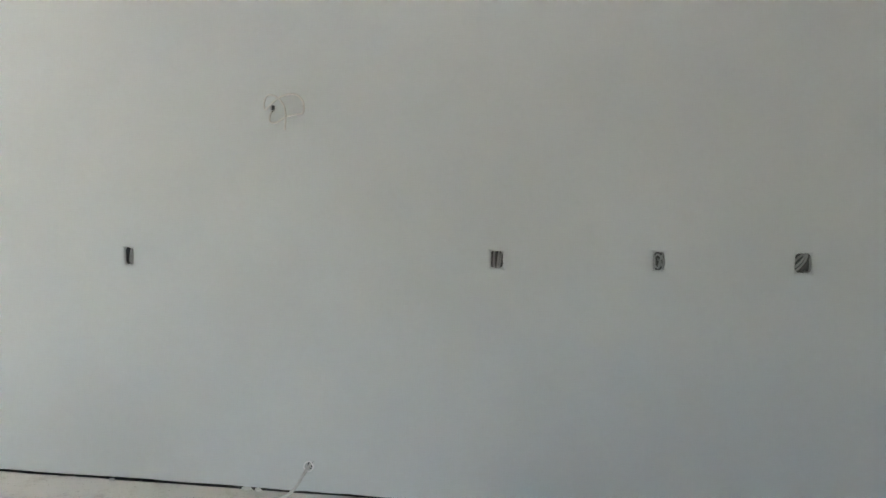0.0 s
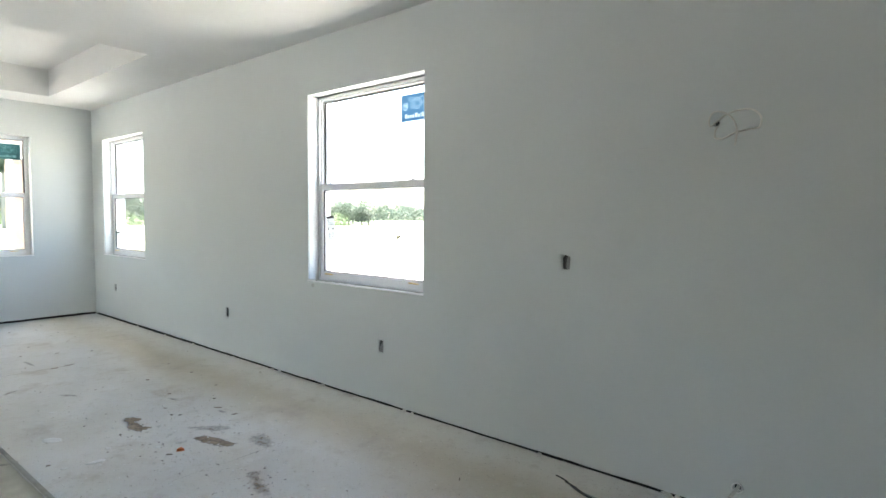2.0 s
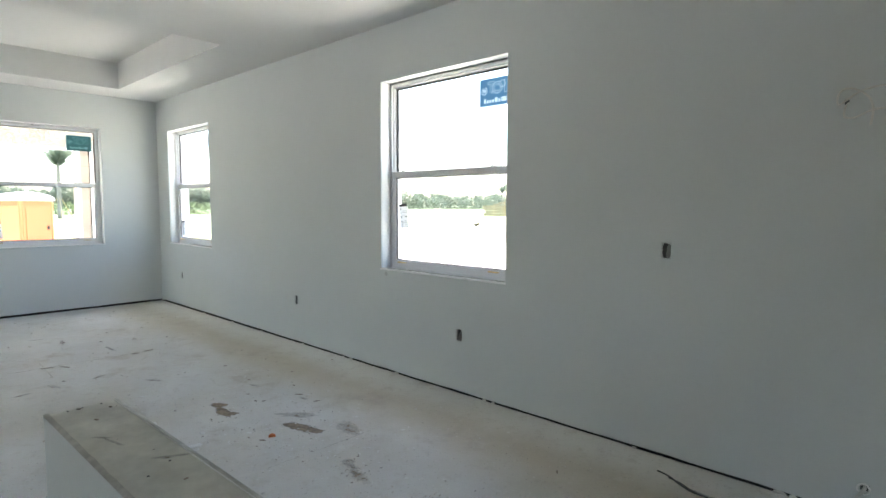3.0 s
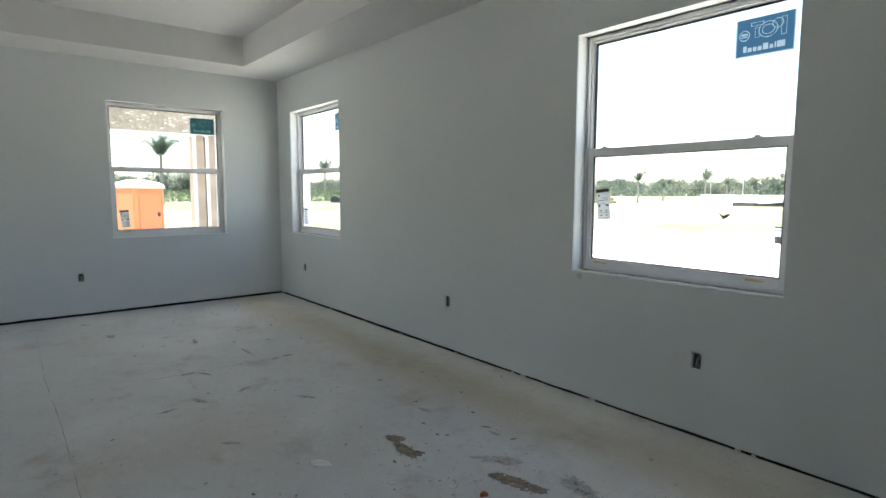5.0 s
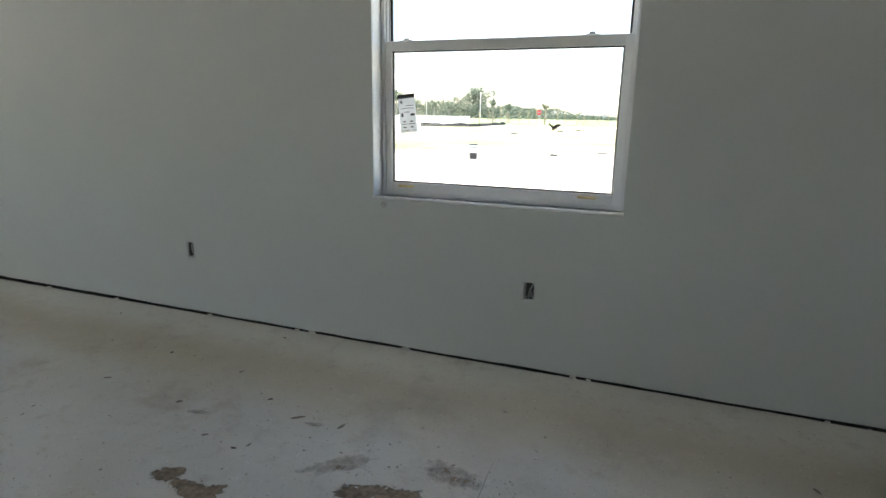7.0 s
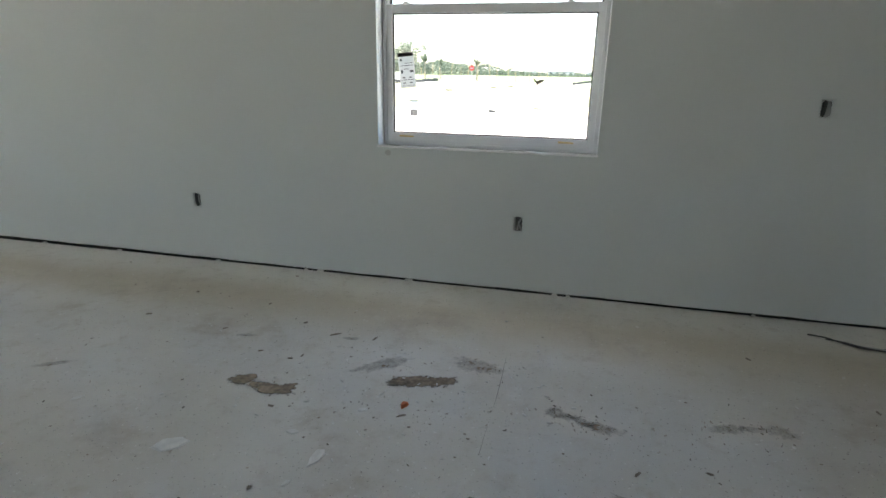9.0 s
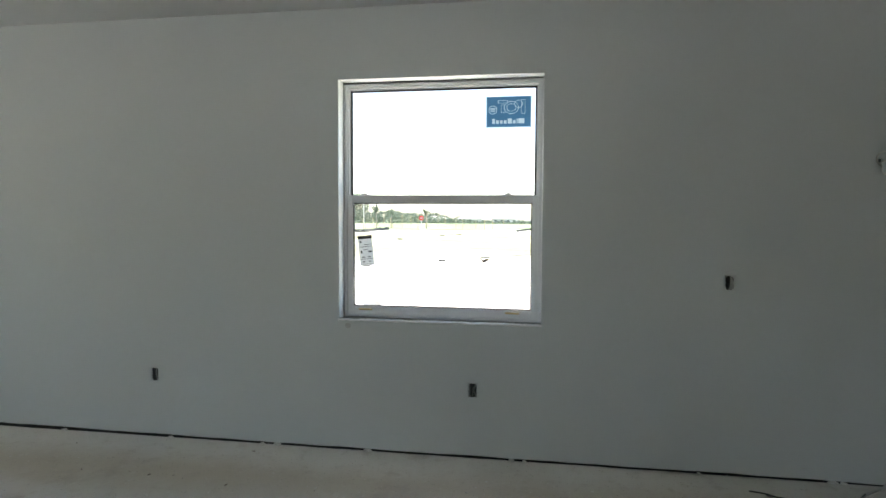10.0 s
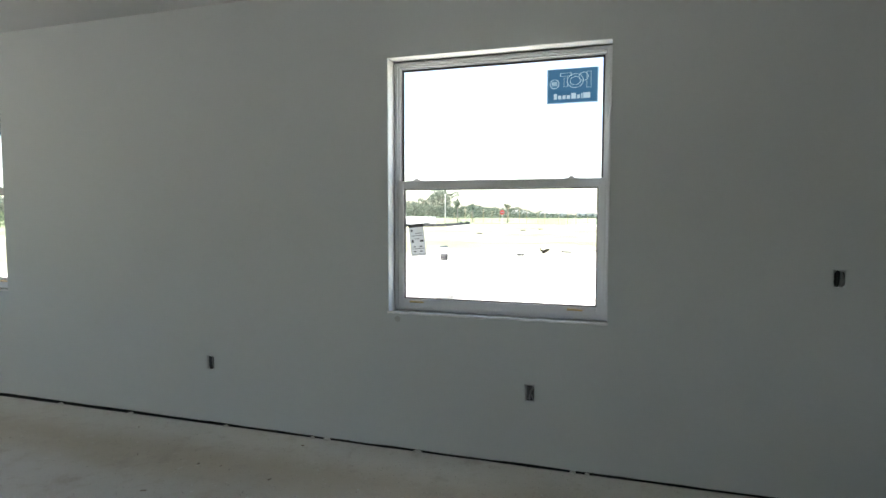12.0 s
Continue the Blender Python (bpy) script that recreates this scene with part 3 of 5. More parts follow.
def pane_sticker(m, w, h, film_mat, ink_mat, hue):
    """Maker's film inside the upper pane; its marks are plain line shapes."""
    ob = empty("window_sticker", m @ pose(w - 0.372, 0.1405, h - 0.308), hue + " film sticker with pale line marks on the glass", "sticker", "window stickers")
    bw, bh, c = 0.298, 0.206, 0.0022

    def near_box(x, z, x0, x1, z0, z1, t):
        inside = x0 < x < x1 and z0 < z < z1
        return inside and not (x0 + t < x < x1 - t and z0 + t < z < z1 - t)

    def near_ring(x, z, cx, cz, rx, rz, t):
        return abs(math.hypot((x - cx) / rx, (z - cz) / rz) - 1) * min(rx, rz) < t / 2

    def mark(x, z):
        """0: plain film, 1: border, 2: outlined shapes, 3: round seal, 4: row of bars."""
        if near_box(x, z, 0.002, bw - 0.002, 0.002, bh - 0.002, 0.0045):
            return 1
        if near_ring(x, z, 0.045, 0.116, 0.026, 0.026, 0.004) or (abs(x - 0.045) < 0.017 and any(abs(z - q) < 0.0026 for q in (0.124, 0.116, 0.108))):
            return 3
        if near_box(x, z, 0.078, 0.142, 0.158, 0.178, 0.0028) or near_box(x, z, 0.098, 0.122, 0.096, 0.150, 0.0028):
            return 2
        if near_ring(x, z, 0.165, 0.130, 0.046, 0.040, 0.0032) or near_ring(x, z, 0.165, 0.130, 0.030, 0.024, 0.003):
            return 2
        if near_ring(x, z, 0.212, 0.152, 0.026, 0.024, 0.003) or near_box(x, z, 0.228, 0.256, 0.088, 0.180, 0.0028):
            return 2
        if 0.026 < z < 0.062:
            edge = 0.042
            for wd, ht in WORD_BARS:
                if edge < x < edge + wd and z < 0.026 + ht:
                    return 4
                edge += wd + 0.006
        return 0

    sheets = [bmesh.new() for _ in range(5)]
    nx, nz = int(bw / c), int(bh / c)
    for j in range(nz):
        start, kind = 0, mark(0.5 * c, (j + 0.5) * c)
        for i in range(1, nx + 1):
            k = mark((i + 0.5) * c, (j + 0.5) * c) if i < nx else -1
            if k != kind:
                g = sheets[kind]
                g.faces.new([g.verts.new(q) for q in ((start * c, 0, j * c), (i * c, 0, j * c), (i * c, 0, (j + 1) * c), (start * c, 0, (j + 1) * c))])
                start, kind = i, k
    for name, g, mat in zip(("film", "border", "outline_mark", "round_seal", "word_bars"), sheets, (film_mat, ink_mat, ink_mat, ink_mat, ink_mat)):
        part(name, g, mat, ob)["kind"] = "stuff"
    return ob


WORD_BARS = ((0.018, 0.034), (0.020, 0.022), (0.018, 0.022), (0.020, 0.022), (0.028, 0.033), (0.018, 0.022), (0.006, 0.031), (0.038, 0.033))


def rating_label(m, tilt=-6, lift=0.352):
    """White rating label on the lower pane."""
    ob = empty("rating_label", m @ pose(0.112, 0.1115, lift, 0, tilt, 0), "white paper label with dark heading on the lower pane", "label", "window labels")
    bw, bh = 0.100, 0.205
    part("paper", box(0, bw, 0, 0.001, 0, bh), M_PAPER, ob)
    y = -0.0009
    part("heading", bars(bmesh.new(), [(0, bw, bh - 0.022, bh)], y), M_BLACKINK, ob)
    rows = [(0.012, 0.024, 0.158, 0.170), (0.012, 0.09, 0.128, 0.131), (0.04, 0.09, 0.142, 0.145), (0.012, 0.024, 0.085, 0.105), (0.068, 0.092, 0.088, 0.100), (0.032, 0.062, 0.108, 0.111),
            (0.010, 0.046, 0.044, 0.047), (0.052, 0.092, 0.044, 0.047), (0.018, 0.036, 0.056, 0.062), (0.062, 0.080, 0.056, 0.062), (0.018, 0.036, 0.025, 0.031), (0.062, 0.080, 0.025, 0.031), (0.010, 0.092, 0.010, 0.012)]
    part("print_bars", bars(bmesh.new(), rows, y), M_BLACKINK, ob)["kind"] = "stuff"
    return ob


WINDOWS = [("window_1", pose(W_OPEN[0], YA, SILL), W_OPEN[1] - W_OPEN[0]),
           ("window_2", pose(S_OPEN[0], YA, SILL), S_OPEN[1] - S_OPEN[0]),
           ("window_3", pose(XE, E_OPEN[0], SILL, 0, 0, 90), E_OPEN[1] - E_OPEN[0])]
H = HEAD - SILL
for i, (nm, m, w) in enumerate(WINDOWS):
    sill_caulk("caulk_bead", m, w, 3.1 + i)
    m = m @ pose(0, 0.012, 0)
    window(nm, m, w, H, ("closed white vinyl single-hung window in a drywall opening", "closed white vinyl single-hung window near the room's corner", "closed white vinyl single-hung window facing the porch")[i])
    shims(m, w)
    pane_sticker(m, w, H, *((M_BLUESHADED, M_INKSHADED) if i == 2 else (M_BLUE, M_INK)), "porch-shaded blue" if i == 2 else "blue")
    rating_label(m, (-6, -2, -5)[i], (0.352, 0.115, 0.110)[i])

# splash of dirt on the lower pane of the long wall's nearer window
bm = bmesh.new()
for dx, dz, r in ((0, 0, 0.012), (0.014, 0.008, 0.010), (-0.015, 0.006, 0.007), (-0.024, 0.016, 0.005), (0.026, 0.013, 0.006), (-0.006, -0.010, 0.006)):
    c = bmesh.new()
    bmesh.ops.create_icosphere(c, subdivisions=2, radius=r)
    for v in c.verts:
        v.co = Vector((v.co.x * 1.3 + dx, v.co.y * 0.12, v.co.z * 0.75 + dz)) + 0.003 * Vector((noise.noise(v.co * 200 + Vector((dx * 99, 0, 0))), 0, noise.noise(v.co * 170)))
    merge(bm, c)
tagged(put("mud_splash", bm, M_MUD, matrix=pose(-3.547, YA + 0.1235, 1.282)), "small dark splash of mud stuck on the window glass", "mud splash")

# scuffed patch on the wall under the sill
bm = bmesh.new()
ringv = [bm.verts.new((0.020 * (1 + 0.3 * noise.noise(Vector((k, 2.2, 0)))) * math.cos(6.28319 * k / 14), 0, 0.018 * (1 + 0.3 * noise.noise(Vector((k, 7.2, 0)))) * math.sin(6.28319 * k / 14))) for k in range(14)]
bm.faces.new(ringv)
tagged(put("wall_scuff", bm, M_SCUFF, matrix=pose(-4.445, YA - 0.0012, 0.845)), "small dull scuff on the wall below the sill", "scuff")

# perforated vinyl bead on the outer corner of the far opening
bm = box(S_OPEN[0] - 0.049, S_OPEN[0] - 0.042, OUT_A - 0.05, OUT_A + 0.012, SILL, HEAD, 0.001)
bead = tagged(put("corner_bead", bm, M_VINYL), "white perforated vinyl bead on the outer edge of the opening", "corner bead", kind="structure")
dots = bmesh.new()
for k in range(44):
    z = SILL + 0.02 + k * 0.035
    box(S_OPEN[0] - 0.0422, S_OPEN[0] - 0.0412, OUT_A - 0.034, OUT_A - 0.018, z, z + 0.014, bm=dots)
part("perforation", dots, M_BOX, bead)["kind"] = "stuff"


# ---- electrical cut-outs ----
def ragged_plate(bm, w, h, seed, inset=0.008):
    """Torn paper and board fringe round a cut-out."""
    n = 28
    outer, inner = [], []
    for k in range(n):
        a = 6.28319 * k / n
        c, s = math.cos(a), math.sin(a)
        q = 1.0 / max(abs(c) / (w / 2), abs(s) / (h / 2))
        jag = 0.4 + 0.6 * noise.noise(Vector((c * 2.6 + seed * 7, s * 2.6, seed)) * 1.6)
        corner = min(abs(c * q) / (w / 2), abs(s * q) / (h / 2)) ** 3
        jag += corner * 0.16 * q / inset
        outer.append(bm.verts.new((c * (q + 0.0035), 0.0005, s * (q + 0.0035))))
        inner.append(bm.verts.new((c * (q - inset * jag), 0.004 + 0.004 * min(jag, 1.0), s * (q - inset * jag))))
    for k in range(n):
        bm.faces.new((outer[k], outer[(k + 1) % n], inner[(k + 1) % n], inner[k]))
    for v in outer:
        v.co.y = -0.0012
    return bm


# strands in each box: start, middle and end as parts of the hole's half width and height, how far they stand out, pale or dark
STRANDS = {
    0: [((-0.7, 0.95), (-0.75, 0.0), (-0.6, -0.9), 0.016, 0), ((-0.1, 0.9), (-0.2, 0.0), (-0.15, -0.9), 0.012, 0), ((0.35, 0.95), (0.25, 0.1), (0.15, -0.85), 0.004, 1), ((0.4, 0.95), (0.5, 0.1), (0.5, -0.85), 0.002, 1), ((0.45, 0.95), (0.72, 0.1), (0.85, -0.85), 0.006, 1)],
    1: [((-0.7, 0.7), (-0.75, 0.0), (-0.7, -0.9), 0.010, 0), ((-0.4, 0.85), (-0.45, 0.0), (-0.4, -0.9), 0.004, 1), ((-0.1, 0.85), (-0.1, 0.0), (-0.2, -0.9), 0.012, 0), ((0.35, 0.95), (0.25, 0.2), (0.1, -0.85), 0.002, 1), ((0.75, 0.95), (0.6, 0.2), (0.4, -0.9), 0.003, 1), ((0.85, 0.9), (0.85, 0.0), (0.8, -0.9), 0.010, 0)],
    3: [((-0.85, -0.5), (-0.2, 0.2), (0.3, 0.95), 0.002, 1), ((-0.5, -0.75), (0.15, 0.1), (0.5, 0.9), 0.004, 1), ((-0.85, 0.1), (-0.45, 0.6), (0.0, 0.9), 0.003, 1), ((-0.1, -0.85), (0.45, 0.0), (0.75, 0.9), 0.008, 0), ((0.8, 0.9), (0.85, 0.0), (0.8, -0.9), 0.004, 1)],
    4: [((-0.75, 0.9), (-0.7, 0.0), (-0.75, -0.9), 0.003, 1), ((-0.2, 0.9), (-0.3, 0.0), (-0.1, -0.85), 0.012, 0), ((0.75, 0.9), (0.2, 0.1), (-0.05, -0.75), 0.001, 1), ((0.1, 0.1), (0.45, -0.3), (0.75, -0.9), 0.003, 1), ((0.85, 0.8), (0.8, 0.0), (0.85, -0.8), 0.010, 0)],
    5: [((-0.1, 0.9), (-0.4, 0.2), (-0.7, -0.85), 0.008, 0), ((0.2, 0.9), (0.4, 0.0), (0.75, -0.85), 0.004, 1), ((0.75, 0.9), (0.8, 0.2), (0.8, -0.5), 0.012, 0)],
    6: [((-0.4, 0.9), (-0.5, 0.0), (-0.3, -0.9), 0.010, 0), ((0.5, 0.9), (0.4, 0.0), (0.6, -0.9), 0.010, 0)],
}


def outlet_box(m, w, h, look_id):
    ob = empty("outlet_box", m, "dark outlet box with loose grey wires in ragged drywall", "outlet box", "outlet boxes")
    part("fringe", ragged_plate(bmesh.new(), w, h, look_id + 1.3, 0.010), M_WALL, ob, "torn drywall edge")
    bw, bh, d0, d1 = w / 2 + 0.004, h / 2 + 0.004, BOARD + 0.001, 0.050
    bm = bmesh.new()
    box(-bw - 0.003, -bw, d0, d1, -bh, bh, bm=bm)
    box(bw, bw + 0.003, d0, d1, -bh, bh, bm=bm)
    box(-bw, bw, d0, d1, bh, bh + 0.003, bm=bm)
    box(-bw, bw, d0, d1, -bh - 0.003, -bh, bm=bm)
    box(-bw, bw, d1 - 0.003, d1, -bh, bh, bm=bm)
    part("box", bm, M_BOX, ob)
    # splayed paper tabs at two corners
    for sx, sz in ((-1, 1), (1, -1)) if look_id % 2 else ((-1, 1), (1, 1)):
        tab = bmesh.new()
        x, z = sx * w * 0.46, sz * h * 0.47
        loop = [tab.verts.new(q) for q in ((x, -0.001, z), (x + sx * 0.011, -0.006, z + sz * 0.003), (x + sx * 0.009, -0.008, z + sz * 0.009), (x - sx * 0.006, -0.003, z + sz * 0.006))]
        tab.faces.new(loop)
        bmesh.ops.solidify(tab, geom=list(tab.faces), thickness=0.0008)
        part("paper_tab", tab, M_WALL, ob)
    hw, hh = w / 2, h / 2
    for (ax, az_), (bx, bz), (cx, cz), out, pale in STRANDS.get(look_id, STRANDS[4]):
        pts = [(ax * hw * 0.9, 0.042, az_ * hh), (ax * hw, out + 0.012, az_ * hh * 0.9), (bx * hw, out, bz * hh), (cx * hw, out + 0.004, cz * hh * 0.9), (cx * hw * 0.9, 0.040, cz * hh)]
        part("wire", tube(pts, 0.0048 if pale else 0.0042, 6, smooth_steps=5), M_WIRE if pale else M_WIREB, ob, smooth=True)
    if look_id == 2:
        for q, mat in ((0.80, M_WIREB), (0.60, M_WIRE), (0.36, M_WIREB)):
            pts = [(-hw * 0.15 + hw * q * math.cos(a), 0.006 + 0.010 * (1 - q), hh * q * 1.1 * math.sin(a)) for a in [0.6 * i + 0.7 for i in range(10)]]
            part("wire", tube(pts, 0.0042, 6, smooth_steps=3), mat, ob, smooth=True)
        part("wire", tube([(hw * 0.4, 0.03, hh * 0.8), (hw * 0.75, 0.004, hh * 0.2), (hw * 0.8, 0.006, -hh * 0.5), (hw * 0.3, 0.03, -hh * 0.9)], 0.005, 6), M_WIRE, ob, smooth=True)
    return ob


for c in CUTS_A:
    outlet_box(pose(c[0], YA, c[1]), c[2], c[3], c[4])
for c in CUTS_E:
    outlet_box(pose(XE, c[0], c[1], 0, 0, 90), c[2], c[3], c[4])

# loose cable coil high on the wall
coil = empty("cable_coil", pose(-1.276, YA, 1.902), "loose loops of cream cable hanging from a wall hole", "cable", "loose cables")
part("cable", tube([(0, 0.05, 0), (-0.002, -0.015, -0.028), (-0.003, -0.03, -0.067), (0.016, -0.04, -0.079), (0.044, -0.05, -0.079), (0.095, -0.07, -0.059), (0.152, -0.1, -0.055), (0.199, -0.13, -0.056), (0.212, -0.14, -0.039), (0.21, -0.14, -0.009), (0.188, -0.13, 0.02), (0.157, -0.12, 0.033), (0.11, -0.09, 0.038),
                    (0.051, -0.06, 0.028), (0.007, -0.045, 0.001), (-0.024, -0.03, -0.015), (-0.032, -0.025, 0.009), (-0.021, -0.03, 0.04), (0.006, -0.045, 0.05), (0.046, -0.06, 0.037), (0.083, -0.08, 0.006), (0.101, -0.09, -0.028), (0.108, -0.1, -0.066), (0.102, -0.1, -0.123)], 0.0044, 8), M_WIREW, coil, smooth=True)
part("hole_edge", ragged_plate(bmesh.new(), 0.020, 0.026, 3.7, 0.004), M_WALL, coil)
part("hole_back", box(-0.03, 0.03, 0.05, 0.054, -0.03, 0.03), M_BOX, coil)

# cable from the low hole down to the slab
low = empty("floor_cable", pose(-1.126, YA, 0.144), "white cable from a wall hole, dark strands on the floor", "cable", "loose cables")
part("sheath", tube([(0, 0.05, 0.0), (0.002, -0.01, 0.002), (-0.020, -0.030, -0.035), (-0.060, -0.050, -0.100), (-0.105, -0.065, -0.130), (-0.175, -0.105, -0.136), (-0.255, -0.165, -0.136)], 0.0078, 8), M_WIRELOW, low, "dusty white cable sheath", smooth=True)
RUN = [(-0.235, -0.150), (-0.30, -0.225), (-0.36, -0.285), (-0.44, -0.303), (-0.53, -0.312), (-0.63, -0.310), (-0.72, -0.275), (-0.79, -0.24), (-0.865, -0.205)]
for k, mat in enumerate((M_WIREB, M_WIREB, M_WIRE)):
    pts = []
    for i, (x, y) in enumerate(RUN[:9 - k]):
        tw = 1.9 * i + k * 2.1
        pts.append((x, y + 0.007 * math.sin(tw), -0.137 + 0.004 * (1 + math.cos(tw))))
    part("strand", tube(pts, 0.0042, 6, smooth_steps=5), mat, low, smooth=True)
part("hole_edge", ragged_plate(bmesh.new(), 0.036, 0.040, 8.2, 0.008), M_WALL, low)
part("hole_back", box(-0.03, 0.03, 0.05, 0.054, -0.03, 0.03), M_BOX, low)
torn = tube([(0.024 * (1 + 0.18 * noise.noise(Vector((k * 1.7, 3.0, 0)))) * math.cos(k * 0.7), -0.006 - 0.004 * (k % 2), 0.024 * (1 + 0.18 * noise.noise(Vector((k * 1.3, 8.0, 0)))) * math.sin(k * 0.7)) for k in range(10)], 0.0042, 6, smooth_steps=2)
part("torn_ring", torn, M_CAULK, low, "pale torn plaster ring", smooth=True)
part("plug", box(0.006, 0.022, 0.004, 0.018, -0.004, 0.016, 0.002), M_TEALBAND, low, "blue-green torn sheath")


# ---- knee wall ----
KX0, KX1, KY0, KY1, KZ = -2.60, -1.02, -0.136, 0.043, 0.874
KNEE_TURN = pose(KX0, KY0, 0, 0, 0, 1.05) @ pose(-KX0, -KY0, 0)
knee = empty("knee_wall", KNEE_TURN, "low drywall-clad knee wall with a dusty board top", "knee wall")
part("side_board", box(KX0 + 0.013, KX1 - 0.013, KY1 - 0.013, KY1, 0.012, KZ - 0.004, 0.002), M_WALL, knee)
part("side_board", box(KX0 + 0.013, KX1 - 0.013, KY0, KY0 + 0.013, 0.012, KZ - 0.004, 0.002), M_WALL, knee)
part("end_board", box(KX0, KX0 + 0.0125, KY0 + 0.0006, KY1 - 0.0006, 0.012, KZ - 0.004, 0.002), M_WALL, knee)
part("end_board", box(KX1 - 0.0125, KX1, KY0 + 0.0006, KY1 - 0.0006, 0.012, KZ - 0.004, 0.002), M_WALL, knee)
part("core", box(KX0 + 0.014, KX1 - 0.014, KY0 + 0.014, KY1 - 0.014, 0.0, KZ - 0.016), M_GAPSHADE, knee)
top = bmesh.new()
nx, ny = 60, 6
grid = [[top.verts.new((KX0 + 0.012 + (KX1 - KX0 - 0.024) * i / nx, KY0 + 0.006 + (KY1 - KY0 - 0.013) * j / ny, KZ + 0.0009 * noise.noise(Vector((i * 0.4, j * 0.6, 2))))) for j in range(ny + 1)] for i in range(nx + 1)]
for i in range(nx):
    for j in range(ny):
        top.faces.new((grid[i][j], grid[i + 1][j], grid[i + 1][j + 1], grid[i][j + 1]))
part("top_board", top, M_KNEE, knee, "dusty beige board top")


def edge_strip(y0, y1, seed, drop=0.003):
    bm = bmesh.new()
    rows = []
    for i in range(70):
        x = KX0 + 0.001 + (KX1 - KX0 - 0.002) * i / 69
        ja = 0.0025 * noise.noise(Vector((x * 22, seed, 0)))
        rows.append([bm.verts.new((x, y0 + (ja if y0 > 0 else 0), KZ + 0.0016 if y0 > 0 else KZ - drop)), bm.verts.new((x, (y0 + y1) / 2, KZ + 0.001 + 0.001 * noise.noise(Vector((x * 30, seed, 4))))),
                     bm.verts.new((x, y1 + (ja if y0 < 0 else 0), KZ + 0.0016 if y0 < 0 else KZ - drop))])
    for a, b in zip(rows, rows[1:]):
        bm.faces.new((a[0], b[0], b[1], a[1]))
        bm.faces.new((a[1], b[1], b[2], a[2]))
    return bm


part("edge_tape", edge_strip(KY1 - 0.012, KY1 + 0.0004, 1.0), M_KNEEEDGE, knee, "rough taped edge", smooth=True)
part("edge_tape", edge_strip(KY0 - 0.0004, KY0 + 0.011, 6.0), M_KNEEEDGE, knee, "rough taped edge", smooth=True)
part("joint_line", tube([(KX0 + 0.02 + 0.05 * i, KY1 - 0.0140 + 0.0012 * noise.noise(Vector((i * 1.3, 0, 0))), KZ + 0.0006) for i in range(30)], 0.0012, 5, smooth_steps=2), M_CHIPW, knee, "pale broken joint line")
for i, (sx, sy) in enumerate(((0.025, 0.05), (0.022, 0.085), (0.025, 0.13), (0.56, 0.060), (0.52, 0.118))):
    bm = bmesh.new()
    bmesh.ops.create_cone(bm, cap_ends=True, segments=10, radius1=0.0027, radius2=0.0022, depth=0.0016)
    ob = part("screw_head", bm, M_BOX, knee)
    ob.location = (KX0 + sx, KY0 + sy, KZ + 0.0016)
# chips lying on the top
bm = bmesh.new()
r = random.Random(12)
for k in range(8):
    c = box(-0.004, 0.004, -0.0016, 0.0016, 0, 0.0016)
    moved(c, pose(KX0 + r.uniform(0.02, 0.9), KY0 + r.uniform(0.02, 0.165), KZ + 0.0014, 0, 0, r.uniform(0, 180)) @ Matrix.Scale(r.uniform(0.4, 1.5), 4))
    merge(bm, c)
tagged(put("board_chips", bm, M_CHIP, matrix=KNEE_TURN), "small dark chips lying on the knee wall's top", "debris", kind="stuff")


# ---- floor: joints, mud, litter ----
def crack(points, width, seed):
    bm = bmesh.new()
    rows = []
    for (x0, y0), (x1, y1) in zip(points, points[1:]):
        n = max(2, int(math.hypot(x1 - x0, y1 - y0) / 0.035))
        for i in range(n):
            s = i / n
            x, y = x0 + (x1 - x0) * s, y0 + (y1 - y0) * s
            q = Vector((x * 9, y * 9, seed))
            w = width * max(0.06, 0.5 + 1.3 * noise.noise(q * 0.7))
            nx_, ny_ = (y1 - y0), -(x1 - x0)
            ln = math.hypot(nx_, ny_)
            off = 0.0035 * noise.noise(q + Vector((0, 0, 9)))
            ox, oy = nx_ / ln, ny_ / ln
            rows.append((bm.verts.new((x + ox * (off - w / 2), y + oy * (off - w / 2), 0.0012)), bm.verts.new((x + ox * (off + w / 2), y + oy * (off + w / 2), 0.0012))))
    for a, b in zip(rows, rows[1:]):
        bm.faces.new((a[0], a[1], b[1], b[0]))
    return bm


for pts, wd, sd in (([(-3.545, 1.02), (-3.535, 1.45), (-3.545, 1.93)], 0.0028, 1.0), ([(-6.66, 0.30), (-6.63, 0.95), (-6.60, 1.50)], 0.007, 2.0),
                    ([(-8.75, -0.21), (-7.2, -0.24), (-6.1, -0.22), (-4.7, -0.23)], 0.0036, 3.0), ([(-7.4, 0.25), (-6.9, 0.62), (-6.2, 0.60)], 0.004, 4.0)):
    tagged(put("floor_joint", crack(pts, wd, sd), M_CRACK), "thin dark crack line in the concrete slab", "crack", "floor cracks", "structure")


